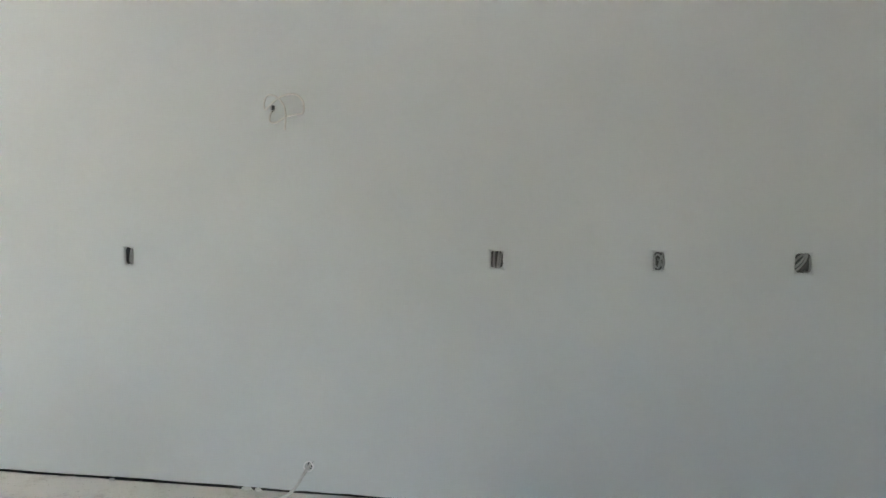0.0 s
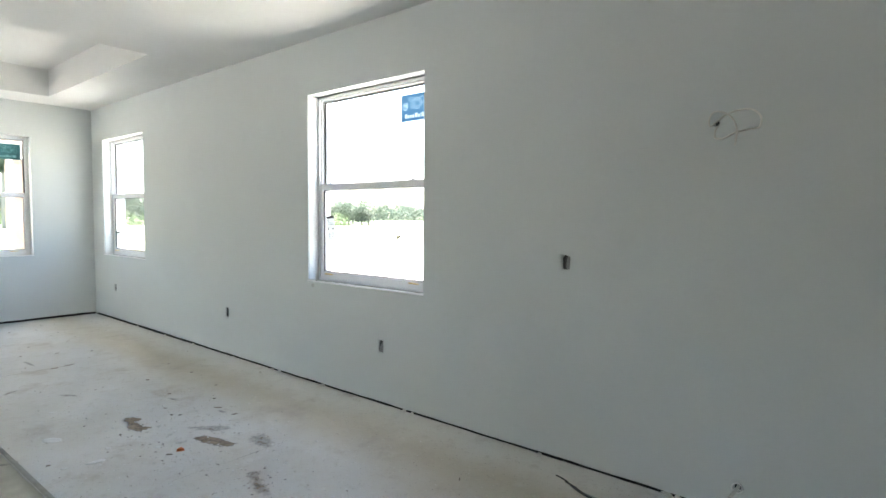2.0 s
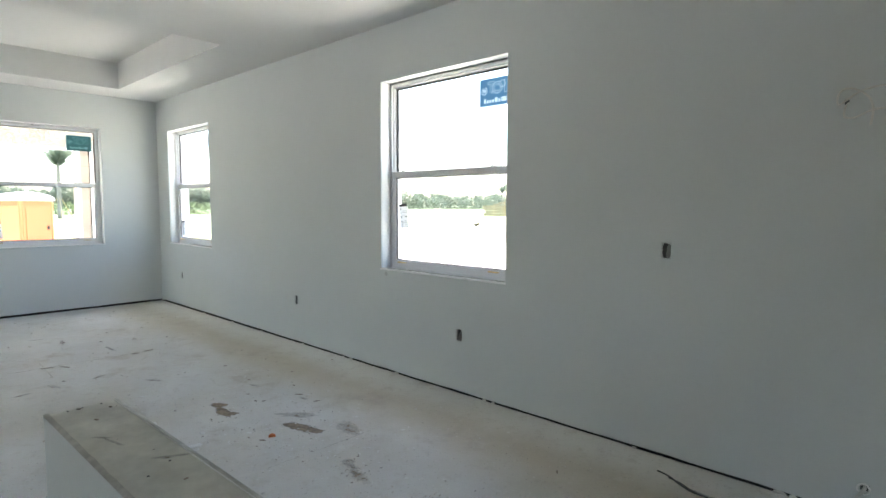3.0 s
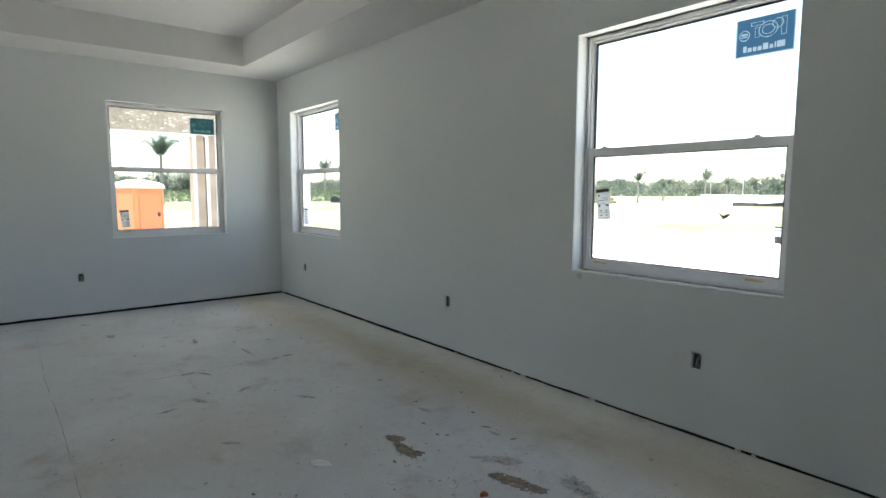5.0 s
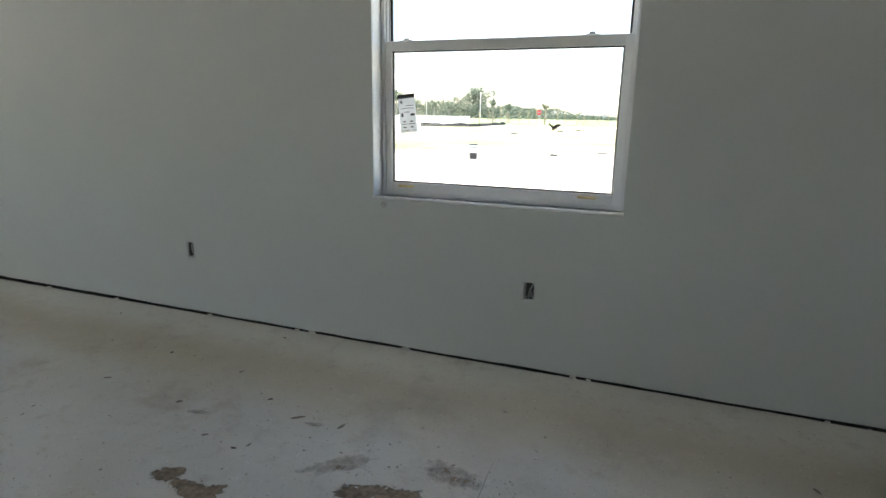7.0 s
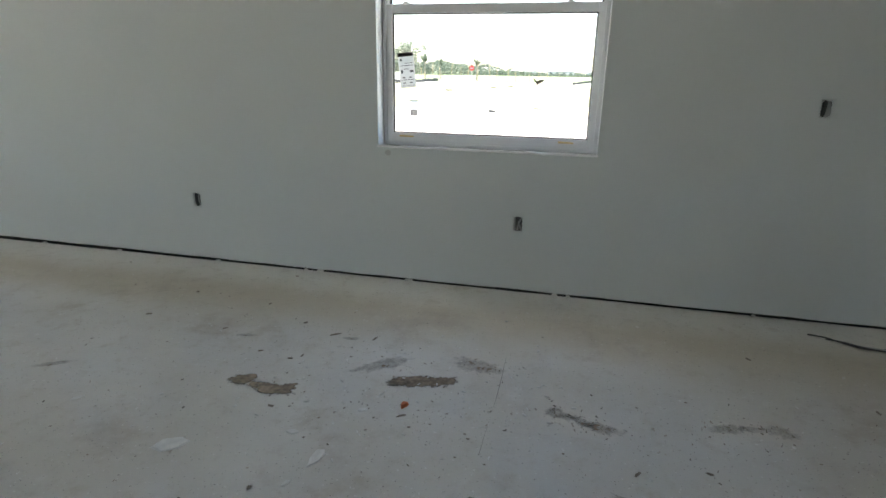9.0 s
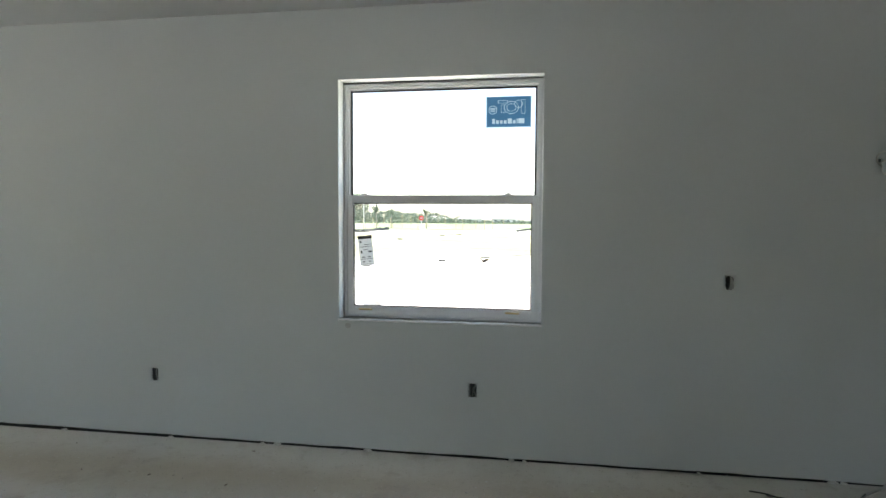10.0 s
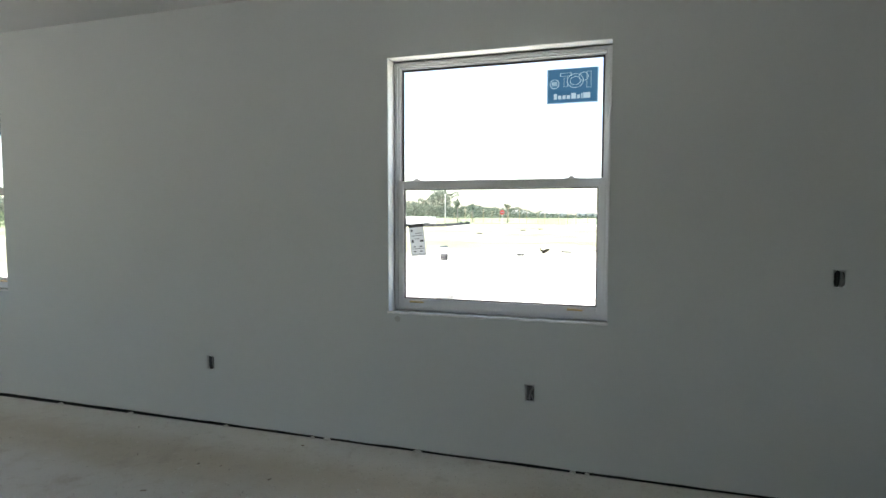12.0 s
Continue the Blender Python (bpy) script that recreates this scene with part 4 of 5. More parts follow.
def mud_patch(cx, cy, lobes, seed, thick=0.004, mat=None, level=0.0, under="concrete"):
    """Flat dried mud with an uneven edge and crumbly top; lobes: (dx, dy, rx, ry, turn)."""
    bm = bmesh.new()
    cover = bm.verts.layers.float.new("cover")
    for k, (dx, dy, rx, ry, turn) in enumerate(lobes):
        rings = []
        n = 44
        for j, (f, cv) in enumerate(((1.3, 0.0), (1.0, 0.45), (0.7, 0.9), (0.3, 1.0))):
            row = []
            for i in range(n):
                a = 6.28319 * i / n
                u = Vector((math.cos(a) * 1.7, math.sin(a) * 1.7, seed + k * 3.1))
                e = 1 + 0.32 * noise.noise(u) + 0.26 * noise.noise(u * 2.7) + 0.16 * noise.noise(u * 7)
                x, y = rx * f * e * math.cos(a), ry * f * e * math.sin(a)
                c, s = math.cos(radians(turn)), math.sin(radians(turn))
                px, py = dx + x * c - y * s, dy + x * s + y * c
                z = 0.0012 if j == 0 else 0.0014 + (0.3, 0.6, 1.0)[j - 1] * thick * (0.35 + 0.65 * (0.5 + 0.5 * noise.noise(Vector((px * 60, py * 60, seed)))))
                row.append(bm.verts.new((px, py, z + 0.0005 * k)))
                row[-1][cover] = cv
            rings.append(row)
        for a_, b_ in zip(rings, rings[1:]):
            for i in range(n):
                bm.faces.new((a_[i], a_[(i + 1) % n], b_[(i + 1) % n], b_[i]))
        bm.faces.new(rings[-1])
    return tagged(put("mud_patch", bm, mat or M_MUDTHICK, matrix=pose(cx, cy, level)), "flat patch of dried brown mud on the " + under, "mud patch", "mud patches")


mud_patch(-4.545, 1.236, [(-0.120, 0.026, 0.060, 0.040, 14), (-0.050, -0.004, 0.036, 0.022, -30), (0.050, -0.010, 0.088, 0.046, 4), (0.105, 0.012, 0.046, 0.030, 28)], 1.0)
mud_patch(-3.878, 1.450, [(-0.030, -0.008, 0.120, 0.042, 17), (0.075, 0.020, 0.085, 0.036, 24), (-0.105, -0.040, 0.045, 0.024, 10)], 5.0)
mud_patch(-3.18, 1.325, [(-0.095, 0.030, 0.062, 0.036, -20), (0.0, 0.0, 0.060, 0.026, -30), (0.085, -0.026, 0.080, 0.034, -12)], 9.0, 0.002, M_MUDTHIN)
mud_patch(-2.52, 1.435, [(-0.095, -0.012, 0.080, 0.032, 12), (0.0, 0.012, 0.060, 0.022, 10), (0.105, 0.022, 0.068, 0.036, -8)], 13.0, 0.002, M_MUDTHIN)
for x, y, a, ln, wd in ((-7.92, 0.79, 72, 0.09, 0.018), (-6.02, 0.87, 117, 0.08, 0.014), (-5.92, 0.34, 106, 0.08, 0.018), (-9.0, 0.22, 83, 0.08, 0.02), (-5.98, 0.55, 25, 0.10, 0.02), (-6.95, 1.22, 4, 0.14, 0.015), (-8.3, 0.35, 10, 0.10, 0.03), (-5.6, 1.15, 30, 0.08, 0.02),
                        (-4.10, 1.55, 38, 0.15, 0.05), (-3.66, 1.65, -9, 0.13, 0.06), (-4.35, 1.76, 10, 0.05, 0.016), (-7.6, 0.95, -10, 0.12, 0.02), (-5.2, 0.5, 50, 0.07, 0.02), (-4.9, 1.65, 15, 0.06, 0.018), (-3.0, 0.9, -25, 0.09, 0.02)):
    mud_patch(x, y, [(0, 0, ln, wd, a)], x * 3 + y, 0.0016, M_MUDTHIN)


# smudges on the knee wall's top
mud_patch(-2.30, -0.075, [(-0.02, 0.0, 0.030, 0.006, 40), (0.03, 0.012, 0.040, 0.005, 15)], 31.0, 0.0006, M_MUDTHIN, KZ + 0.0008, "knee wall")
mud_patch(-2.10, 0.0, [(0.0, 0.0, 0.045, 0.008, 60)], 37.0, 0.0006, M_MUDTHIN, KZ + 0.0008, "knee wall")


def chip(name, m, sx, sy, sz, mat, label, category, group=""):
    """A broken flake with uneven outline."""
    bm = bmesh.new()
    n = 6 if name == "board_scrap" else 9
    lo, hi = [], []
    for i in range(n):
        a = 6.28319 * i / n
        e = 0.8 + 0.6 * noise.noise(Vector((math.cos(a) * 2.3, math.sin(a) * 2.3, sx * 97 + m.translation.x * 3)))
        lo.append(bm.verts.new((sx * e * math.cos(a), sy * e * math.sin(a), 0)))
        hi.append(bm.verts.new((sx * e * 0.86 * math.cos(a), sy * e * 0.86 * math.sin(a), sz * (0.7 + 0.5 * noise.noise(Vector((a, sx * 50, 1)))))))
    for i in range(n):
        bm.faces.new((lo[i], lo[(i + 1) % n], hi[(i + 1) % n], hi[i]))
    bm.faces.new(hi)
    bm.faces.new(lo[::-1])
    return tagged(put(name, bm, mat, matrix=m), label, category, group)


chip("orange_chip", pose(-3.90, 1.25, 0.001, 0, 0, 70), 0.030, 0.018, 0.018, M_ORANGECHIP, "small bright orange plastic chip on the slab", "chip")
chip("board_scrap", pose(-4.66, 0.79, 0.001, 0, 0, 30), 0.082, 0.056, 0.006, M_CHIPW, "pale flat drywall scrap on the slab", "scrap", "pale scraps")
chip("board_scrap", pose(-4.108, 0.865, 0.001, 0, 0, 80), 0.070, 0.034, 0.005, M_CHIPW, "pale flat drywall scrap on the slab", "scrap", "pale scraps")
chip("board_scrap", pose(-4.268, 0.97, 0.001, 0, 0, 10), 0.030, 0.018, 0.005, M_CHIPW, "pale flat drywall scrap on the slab", "scrap", "pale scraps")
chip("board_scrap", pose(-4.058, 1.18, 0.001, 0, 0, 40), 0.040, 0.022, 0.003, M_CHIPW, "pale flat drywall scrap on the slab", "scrap", "pale scraps")
chip("board_scrap", pose(-6.40, 0.79, 0.001, 0, 0, 100), 0.036, 0.012, 0.004, M_CHIPW, "pale flat drywall scrap on the slab", "scrap", "pale scraps")
chip("board_scrap", pose(-6.15, 0.17, 0.001, 0, 0, 65), 0.026, 0.012, 0.004, M_CHIPW, "pale flat drywall scrap on the slab", "scrap", "pale scraps")
chip("board_scrap", pose(-4.15, 0.71, 0.001, 0, 0, 68), 0.022, 0.012, 0.004, M_CHIPW, "pale flat drywall scrap on the slab", "scrap", "pale scraps")
chip("board_scrap", pose(-5.25, 0.95, 0.001, 0, 0, 60), 0.040, 0.016, 0.003, M_CHIPW, "pale flat drywall scrap on the slab", "scrap", "pale scraps")
chip("board_scrap", pose(-6.0, 0.62, 0.001, 0, 0, 5), 0.022, 0.010, 0.003, M_CHIPW, "pale flat drywall scrap on the slab", "scrap", "pale scraps")
for x, y, a, ln in ((-3.89, 1.18, 37, 0.062), (-6.62, 0.64, 82, 0.11), (-6.54, 0.75, 31, 0.14), (-6.59, 1.33, 77, 0.08), (-6.62, 1.46, 90, 0.12), (-7.23, 1.52, 82, 0.045), (-4.23, 1.79, 74, 0.05), (-4.45, 1.78, 37, 0.07),
                    (-5.57, 1.74, 38, 0.036), (-5.05, 1.69, 36, 0.034), (-2.38, 2.07, -57, 0.05), (-4.26, 0.66, 90, 0.03), (-4.45, 0.56, 81, 0.014), (-4.99, 2.05, 64, 0.03)):
    chip("dark_sliver", pose(x, y, 0.001, 0, 0, a), ln / 2, 0.007, 0.005, M_CHIP, "thin dark sliver of debris on the slab", "sliver", "dark slivers")
# plaster crumbs caught in the gap at the foot of the wall
for x, s in ((-4.31, 0.032), (-3.35, 0.026), (-3.27, 0.020), (-4.95, 0.030), (-5.06, 0.020), (-2.21, 0.018), (-5.75, 0.022), (-6.6, 0.026), (-7.3, 0.03), (-1.46, 0.035), (-1.40, 0.022), (-8.1, 0.03)):
    chip("plaster_crumb", pose(x, YA - 0.006, 0.001, 12, 0, 0), s, 0.013, 0.012, M_CRUMB, "white plaster crumb at the foot of the wall", "crumb", "plaster crumbs")

r = random.Random(7)
dark, pale = bmesh.new(), bmesh.new()


def crumb_at(bm, x, y, s, flat):
    c = bmesh.new()
    bmesh.ops.create_cube(c, size=1.0)
    for v in c.verts:
        v.co = Vector((v.co.x * s * r.uniform(0.6, 2.2), v.co.y * s * r.uniform(0.25, 0.75), (v.co.z + 0.5) * s * flat * r.uniform(0.4, 1.1)))
    moved(c, pose(x, y, 0.0008, 0, 0, r.uniform(0, 360)))
    verts = [bm.verts.new(v.co) for v in c.verts]
    c.verts.index_update()
    for f in c.faces:
        bm.faces.new([verts[v.index] for v in f.verts])
    c.free()


for k in range(300):
    x = r.uniform(-9.2, -1.2)
    y = r.gauss(1.15, 0.65)
    if -0.9 < y < YA - 0.05:
        crumb_at(dark, x, y, r.choice((0.003, 0.003, 0.004, 0.005, 0.007, 0.014)), 0.4)
for cx, cy, sx, sy, n in ((-3.86, 1.42, 0.4, 0.22, 70), (-4.1, 1.2, 0.3, 0.15, 40), (-3.1, 1.28, 0.35, 0.15, 60), (-3.18, 1.33, 0.10, 0.035, 46), (-3.26, 1.35, 0.04, 0.03, 22), (-2.45, 1.35, 0.3, 0.12, 50), (-2.62, 1.44, 0.06, 0.025, 30), (-2.42, 1.47, 0.06, 0.025, 16), (-4.5, 1.24, 0.07, 0.03, 18), (-3.87, 1.43, 0.10, 0.03, 20), (-3.60, 1.63, 0.11, 0.055, 34), (-4.38, 1.72, 0.22, 0.08, 30), (-4.05, 1.58, 0.2, 0.06, 16), (-3.7, 1.25, 0.12, 0.08, 26), (-4.6, 1.24, 0.25, 0.12, 25), (-2.6, 1.1, 0.5, 0.2, 50)):
    for k in range(n):
        crumb_at(dark, r.gauss(cx, sx), r.gauss(cy, sy), r.choice((0.002, 0.003, 0.003, 0.004, 0.007)), 0.5)
for k in range(520):
    x, y = r.uniform(-8.8, -1.4), r.gauss(1.1, 0.6)
    if -0.9 < y < YA - 0.02:
        crumb_at(pale, x, y, r.choice((0.003, 0.004, 0.006, 0.009)), 0.4)
for k in range(230):
    crumb_at(pale, r.gauss(-3.9, 0.55), r.gauss(1.45, 0.26), r.choice((0.003, 0.004, 0.006, 0.012)), 0.45)
for k in range(420):
    crumb_at((dark, pale)[k % 2], r.uniform(-9.3, -3.4), r.uniform(-0.9, 2.5), r.choice((0.002, 0.003, 0.003, 0.005, 0.008)), 0.4)
for k in range(150):
    crumb_at(pale, r.uniform(-9.2, 1.2), YA - abs(r.gauss(0.03, 0.06)), r.choice((0.003, 0.004, 0.007)), 0.5)
tagged(put("dark_litter", dark, M_CHIP), "scattered dark grit and splinters on the concrete", "litter", kind="stuff")
tagged(put("pale_litter", pale, M_CHIPW), "scattered white drywall crumbs on the concrete", "litter", kind="stuff")


# ---- outdoors ----
def disc_ground():
    bm = bmesh.new()
    radii = [0, 15, 30, 60, 110, 200, 500, 1400, 3200]
    n = 48
    rows = []
    for rr in radii[1:]:
        rows.append([bm.verts.new((rr * math.cos(6.28319 * i / n), rr * math.sin(6.28319 * i / n), GROUND + (0.12 * noise.noise(Vector((rr * math.cos(6.28319 * i / n) * 0.05, rr * math.sin(6.28319 * i / n) * 0.05, 0))) if 20 < rr < 150 else 0))) for i in range(n)])
    c = bm.verts.new((0, 0, GROUND))
    for i in range(n):
        bm.faces.new((c, rows[0][i], rows[0][(i + 1) % n]))
    for a, b in zip(rows, rows[1:]):
        for i in range(n):
            bm.faces.new((a[i], b[i], b[(i + 1) % n], a[(i + 1) % n]))
    return bm


tagged(put("ground", disc_ground(), M_GROUND, smooth=True), "bright sandy building ground with worn grass", "ground", kind="structure")

# porch outside the end wall
PX = -12.75
tagged(put("porch_slab", box(PX - 0.15, OUT_E, -3.0, 3.0, -0.5, -0.08, 0.01), M_BLOCK), "plain concrete porch slab outside the end wall", "porch slab", kind="structure")
beam = tagged(put("porch_beam", box(PX - 0.1, PX + 0.1, -3.0, 3.0, 2.43, 3.1, 0.01), M_STUCCO), "rough flecked porch beam under the eaves", "beam", kind="structure")
part("edge_bead", box(PX + 0.1, PX + 0.112, -3.0, 3.0, 2.40, 2.445, 0.003), M_VINYL, beam, "white edge bead")
part("edge_bead", box(PX - 0.08, PX + 0.08, -3.0, 3.0, 2.412, 2.428), M_VINYL, beam)
fleck, r = bmesh.new(), random.Random(3)
for k in range(230):
    y, z = r.uniform(-0.5, 3.0), r.uniform(2.46, 3.05)
    c = box(PX + 0.1, PX + 0.103, y, y + r.uniform(0.01, 0.05), z, z + r.uniform(0.008, 0.028))
    for v in c.verts:
        v.co.z += r.uniform(-0.006, 0.006)
        v.co.y += r.uniform(-0.01, 0.01)
    merge(fleck, c)
part("mortar_fleck", fleck, M_CHIPW, beam)["kind"] = "stuff"
tagged(put("porch_roof", box(PX - 0.6, OUT_E - 0.001, -3.2, 3.2, 3.1, 3.2), M_SIDING), "plain porch roof over the slab", "porch roof", kind="structure")


def block_column(y0, y1, depth, beads, label):
    """Pier of tan blocks with broad white plaster beads along its face."""
    col = empty("porch_column", pose(PX, 0, -0.08), label, "column", "porch columns")
    part("mortar_core", box(-depth / 2 + 0.006, depth / 2 - 0.006, y0 + 0.006, y1 - 0.006, 0, 2.51), M_MORTAR, col)
    z = 0.0
    while z < 2.4:
        part("block", box(-depth / 2, depth / 2, y0, y1, z + 0.003, min(z + 0.197, 2.505), 0.004, seg=1), M_BLOCK, col)
        z += 0.2
    f = depth / 2
    for yy, d in beads:
        part("corner_bead", box(f - 0.002, f + 0.012, min(yy, yy + d * 0.016), max(yy, yy + d * 0.016), 0.02, 2.5, 0.003), M_VINYL, col, "white vinyl corner bead")
        part("bead_flange", box(f + 0.001, f + 0.005, min(yy + d * 0.020, yy + d * 0.040), max(yy + d * 0.020, yy + d * 0.040), 0.02, 2.5), M_VINYL, col)
        part("bead_flange", box(f + 0.001, f + 0.004, min(yy + d * 0.048, yy + d * 0.060), max(yy + d * 0.048, yy + d * 0.060), 0.02, 2.5), M_VINYL, col)
    return col


block_column(2.345, 2.545, 0.25, [(2.345, 1)], "porch column of tan concrete blocks with a white corner bead")
block_column(2.560, 2.790, 0.25, [(2.560, 1), (2.790, -1)], "second porch column of tan blocks beside the first")


def portable_toilet(m):
    ob = empty("portable_toilet", m, "bright orange portable toilet with a white domed roof on the sand", "portable toilet")
    part("skid", box(-0.58, 0.58, -0.58, 0.58, 0.0, 0.12, 0.015), M_GREYBASE, ob)
    part("wall", box(-0.55, 0.55, -0.55, 0.55, 0.12, 1.92, 0.025), M_ORANGE, ob)
    for k in range(4):
        rot = pose(0, 0, 0, 0, 0, 90 * k)
        bm = bmesh.new()
        box(-0.50, -0.46, -0.572, -0.548, 0.16, 1.88, 0.006, bm)
        box(0.46, 0.50, -0.572, -0.548, 0.16, 1.88, 0.006, bm)
        box(-0.46, 0.46, -0.572, -0.548, 1.70, 1.74, 0.006, bm)
        part("rib", moved(bm, rot), M_ORANGE, ob)
        bm = bmesh.new()
        for j in range(5):
            box(-0.42, 0.42, -0.560, -0.548, 1.76 + j * 0.024, 1.77 + j * 0.024, bm=bm)
        part("vent", moved(bm, rot), M_ORANGED, ob)
    door = part("door", box(-0.40, 0.40, -0.575, -0.552, 0.16, 1.69, 0.008), M_ORANGED, ob)
    part("latch", box(0.28, 0.36, -0.60, -0.575, 0.95, 1.08, 0.005), M_GREYBASE, door)
    bm = bmesh.new()
    rings = []
    for f, z in ((0.62, 1.90), (0.61, 1.99), (0.50, 2.08), (0.30, 2.15), (0.1, 2.18)):
        rings.append([bm.verts.new((sx * f, sy * f, z)) for sx, sy in ((-1, -0.9), (-0.9, -1), (0.9, -1), (1, -0.9), (1, 0.9), (0.9, 1), (-0.9, 1), (-1, 0.9))])
    for a, b in zip(rings, rings[1:]):
        for i in range(8):
            bm.faces.new((a[i], a[(i + 1) % 8], b[(i + 1) % 8], b[i]))
    bm.faces.new(rings[-1])
    bm.faces.new(rings[0][::-1])
    part("roof", bm, M_WHITEP, ob, "white domed roof")
    bm = bmesh.new()
    bmesh.ops.create_cone(bm, cap_ends=True, segments=12, radius1=0.05, radius2=0.05, depth=0.3)
    part("vent_pipe", moved(bm, pose(0.42, 0.42, 2.15)), M_WHITEP, ob)
    return ob


portable_toilet(pose(-23.2, 3.35, GROUND, 0, 0, 118))


# trees
def leaf_quad(bm, c, s, r):
    d = Vector((r.gauss(0, 1), r.gauss(0, 1), r.gauss(0, 0.7))).normalized()
    e = d.cross(Vector((r.gauss(0, 1), r.gauss(0, 1), r.gauss(0, 1)))).normalized()
    a, b = d * s * r.uniform(0.5, 1.1), e * s * r.uniform(0.25, 0.6)
    bm.faces.new([bm.verts.new(c - a), bm.verts.new(c + b), bm.verts.new(c + a * 1.1), bm.verts.new(c - b)])


def tree(m, height, spread, seed, label):
    r = random.Random(seed)
    ob = empty("tree", m, label, "tree", "trees at the edge of the field")
    bm = tube([(0, 0, -0.1), (0.1 * r.uniform(-1, 1), 0.1, height * 0.25), (0.3 * r.uniform(-1, 1), 0.2 * r.uniform(-1, 1), height * 0.5), (0.2, 0.1, height * 0.78)], height * 0.028, 8, taper=height * 0.008)
    for k in range(6):
        a, z = r.uniform(0, 6.28), height * r.uniform(0.3, 0.6)
        tube([(0, 0, z), (math.cos(a) * spread * 0.35, math.sin(a) * spread * 0.35, z + height * 0.13), (math.cos(a) * spread * 0.75, math.sin(a) * spread * 0.75, z + height * 0.2)], height * 0.011, 5, bm=bm, taper=0.03)
    part("trunk", bm, M_BARK, ob, smooth=True)
    crown = bmesh.new()
    for k in range(18):
        a, q = r.uniform(0, 6.28), spread * math.sqrt(r.uniform(0.02, 0.7))
        z = height * r.uniform(0.26, 0.9) * (1 - 0.2 * q / spread)
        c = Vector((q * math.cos(a), q * math.sin(a), z))
        rad = spread * r.uniform(0.30, 0.46)
        for j in range(130):
            d = Vector((r.gauss(0, 1), r.gauss(0, 1), r.gauss(0, 0.7)))
            d = d.normalized() * rad * r.uniform(0.55, 1.05)
            leaf_quad(crown, c + d, height * 0.036, r)
    part("crown", crown, M_LEAF, ob)
    return ob


def palm(m, height, seed, label, fronds=11, reach=0.40):
    r = random.Random(seed)
    ob = empty("palm_tree", m, label, "palm tree", "young palms")
    part("trunk", tube([(0, 0, -0.1), (0.05, 0, height * 0.3), (0.0, 0.05, height * 0.5), (0.03, 0.03, height * 0.62)], height * 0.024, 9, taper=height * 0.017), M_PALMBARK, ob, smooth=True)
    base = Vector((0.03, 0.03, height * 0.61))
    for k in range(fronds):
        a = 6.28 * k / fronds + r.uniform(-0.2, 0.2)
        lift = r.uniform(0.95, 1.3) if k % 3 else r.uniform(1.3, 1.52)
        ln = height * reach * r.uniform(0.65, 1.15)
        bm = bmesh.new()
        prev = None
        for i in range(9):
            s = i / 8
            out = ln * s * math.cos(lift) + 0.10 * ln * s * s
            z = ln * (s * math.sin(lift) - 0.75 * s * s * s * math.cos(lift * 0.8))
            p = base + Vector((math.cos(a) * out, math.sin(a) * out, z))
            if prev is not None:
                side = Vector((-math.sin(a), math.cos(a), 0))
                w = ln * 0.26 * math.sin(2.7 * min(1, s + 0.1)) + 0.03
                t = (p - prev)
                for sg in (-1, 1):
                    for q in range(3):
                        o = prev + t * (0.33 * q)
                        bm.faces.new([bm.verts.new(o), bm.verts.new(o + t * 0.30), bm.verts.new(o + t * 0.8 + side * sg * w - Vector((0, 0, w * 0.9)))])
            prev = p
        part("frond", bm, M_FROND, ob)
    for k in range(3):
        a = 2.1 * k + seed
        part("brace", tube([(math.cos(a) * 0.16 * height, math.sin(a) * 0.16 * height, 0), (0.03, 0.03, height * 0.26)], 0.045, 5, smooth_steps=1), M_STAKE, ob)
    return ob


def from_eye(ex, ey, slope, y):
    return ex + slope * (y - ey), y


t_a = tree(pose(*from_eye(-3.15, -0.57, -0.308, 330), GROUND), 20.0, 10.5, 1, "broad leafy green tree standing at the field's edge")
t_b = tree(pose(*from_eye(-2.39, -0.44, -0.348, 320), GROUND), 15.0, 4.6, 2, "slim sparse green tree at the field's edge")
t_c = tree(pose(-130, 345, GROUND), 11.5, 5.6, 3, "low rounded green tree at the field's edge")


def thinning(ang):
    """The wood gets lower towards the far houses."""
    return max(0.22, min(1.0, (ang - 91.5) / 12.0))


r = random.Random(21)
# a loose belt of trees round the field, from north to west
for k in range(110):
    ang = 86 + 104 * (k + r.uniform(-0.4, 0.4)) / 109
    rad = r.uniform(325, 400) if ang < 135 else r.uniform(118, 150)
    src = r.choice((t_a, t_b, t_c, t_c))
    full = {t_a: 20.0, t_b: 15.0, t_c: 11.5}[src]
    s = (r.choice((7.5, 8.5, 9.5, 10.5, 12.0)) * thinning(ang) if ang < 135 else r.uniform(4.6, 7.2)) / full
    copy_thing(src, pose(-5 + rad * math.cos(radians(ang)), rad * math.sin(radians(ang)), GROUND, 0, 0, r.uniform(0, 360)) @ Matrix.Scale(1, 4)).scale = (s * 1.35, s * 1.35, s)
p_a = palm(pose(-86, 17.7, GROUND), 11.4, 2, "young palm with a leafy crown beyond the portable toilet", 13, 0.42)
p_b = palm(pose(*from_eye(-2.39, -0.44, -0.614, 88), GROUND), 6.6, 5, "young braced palm standing on the sandy field")
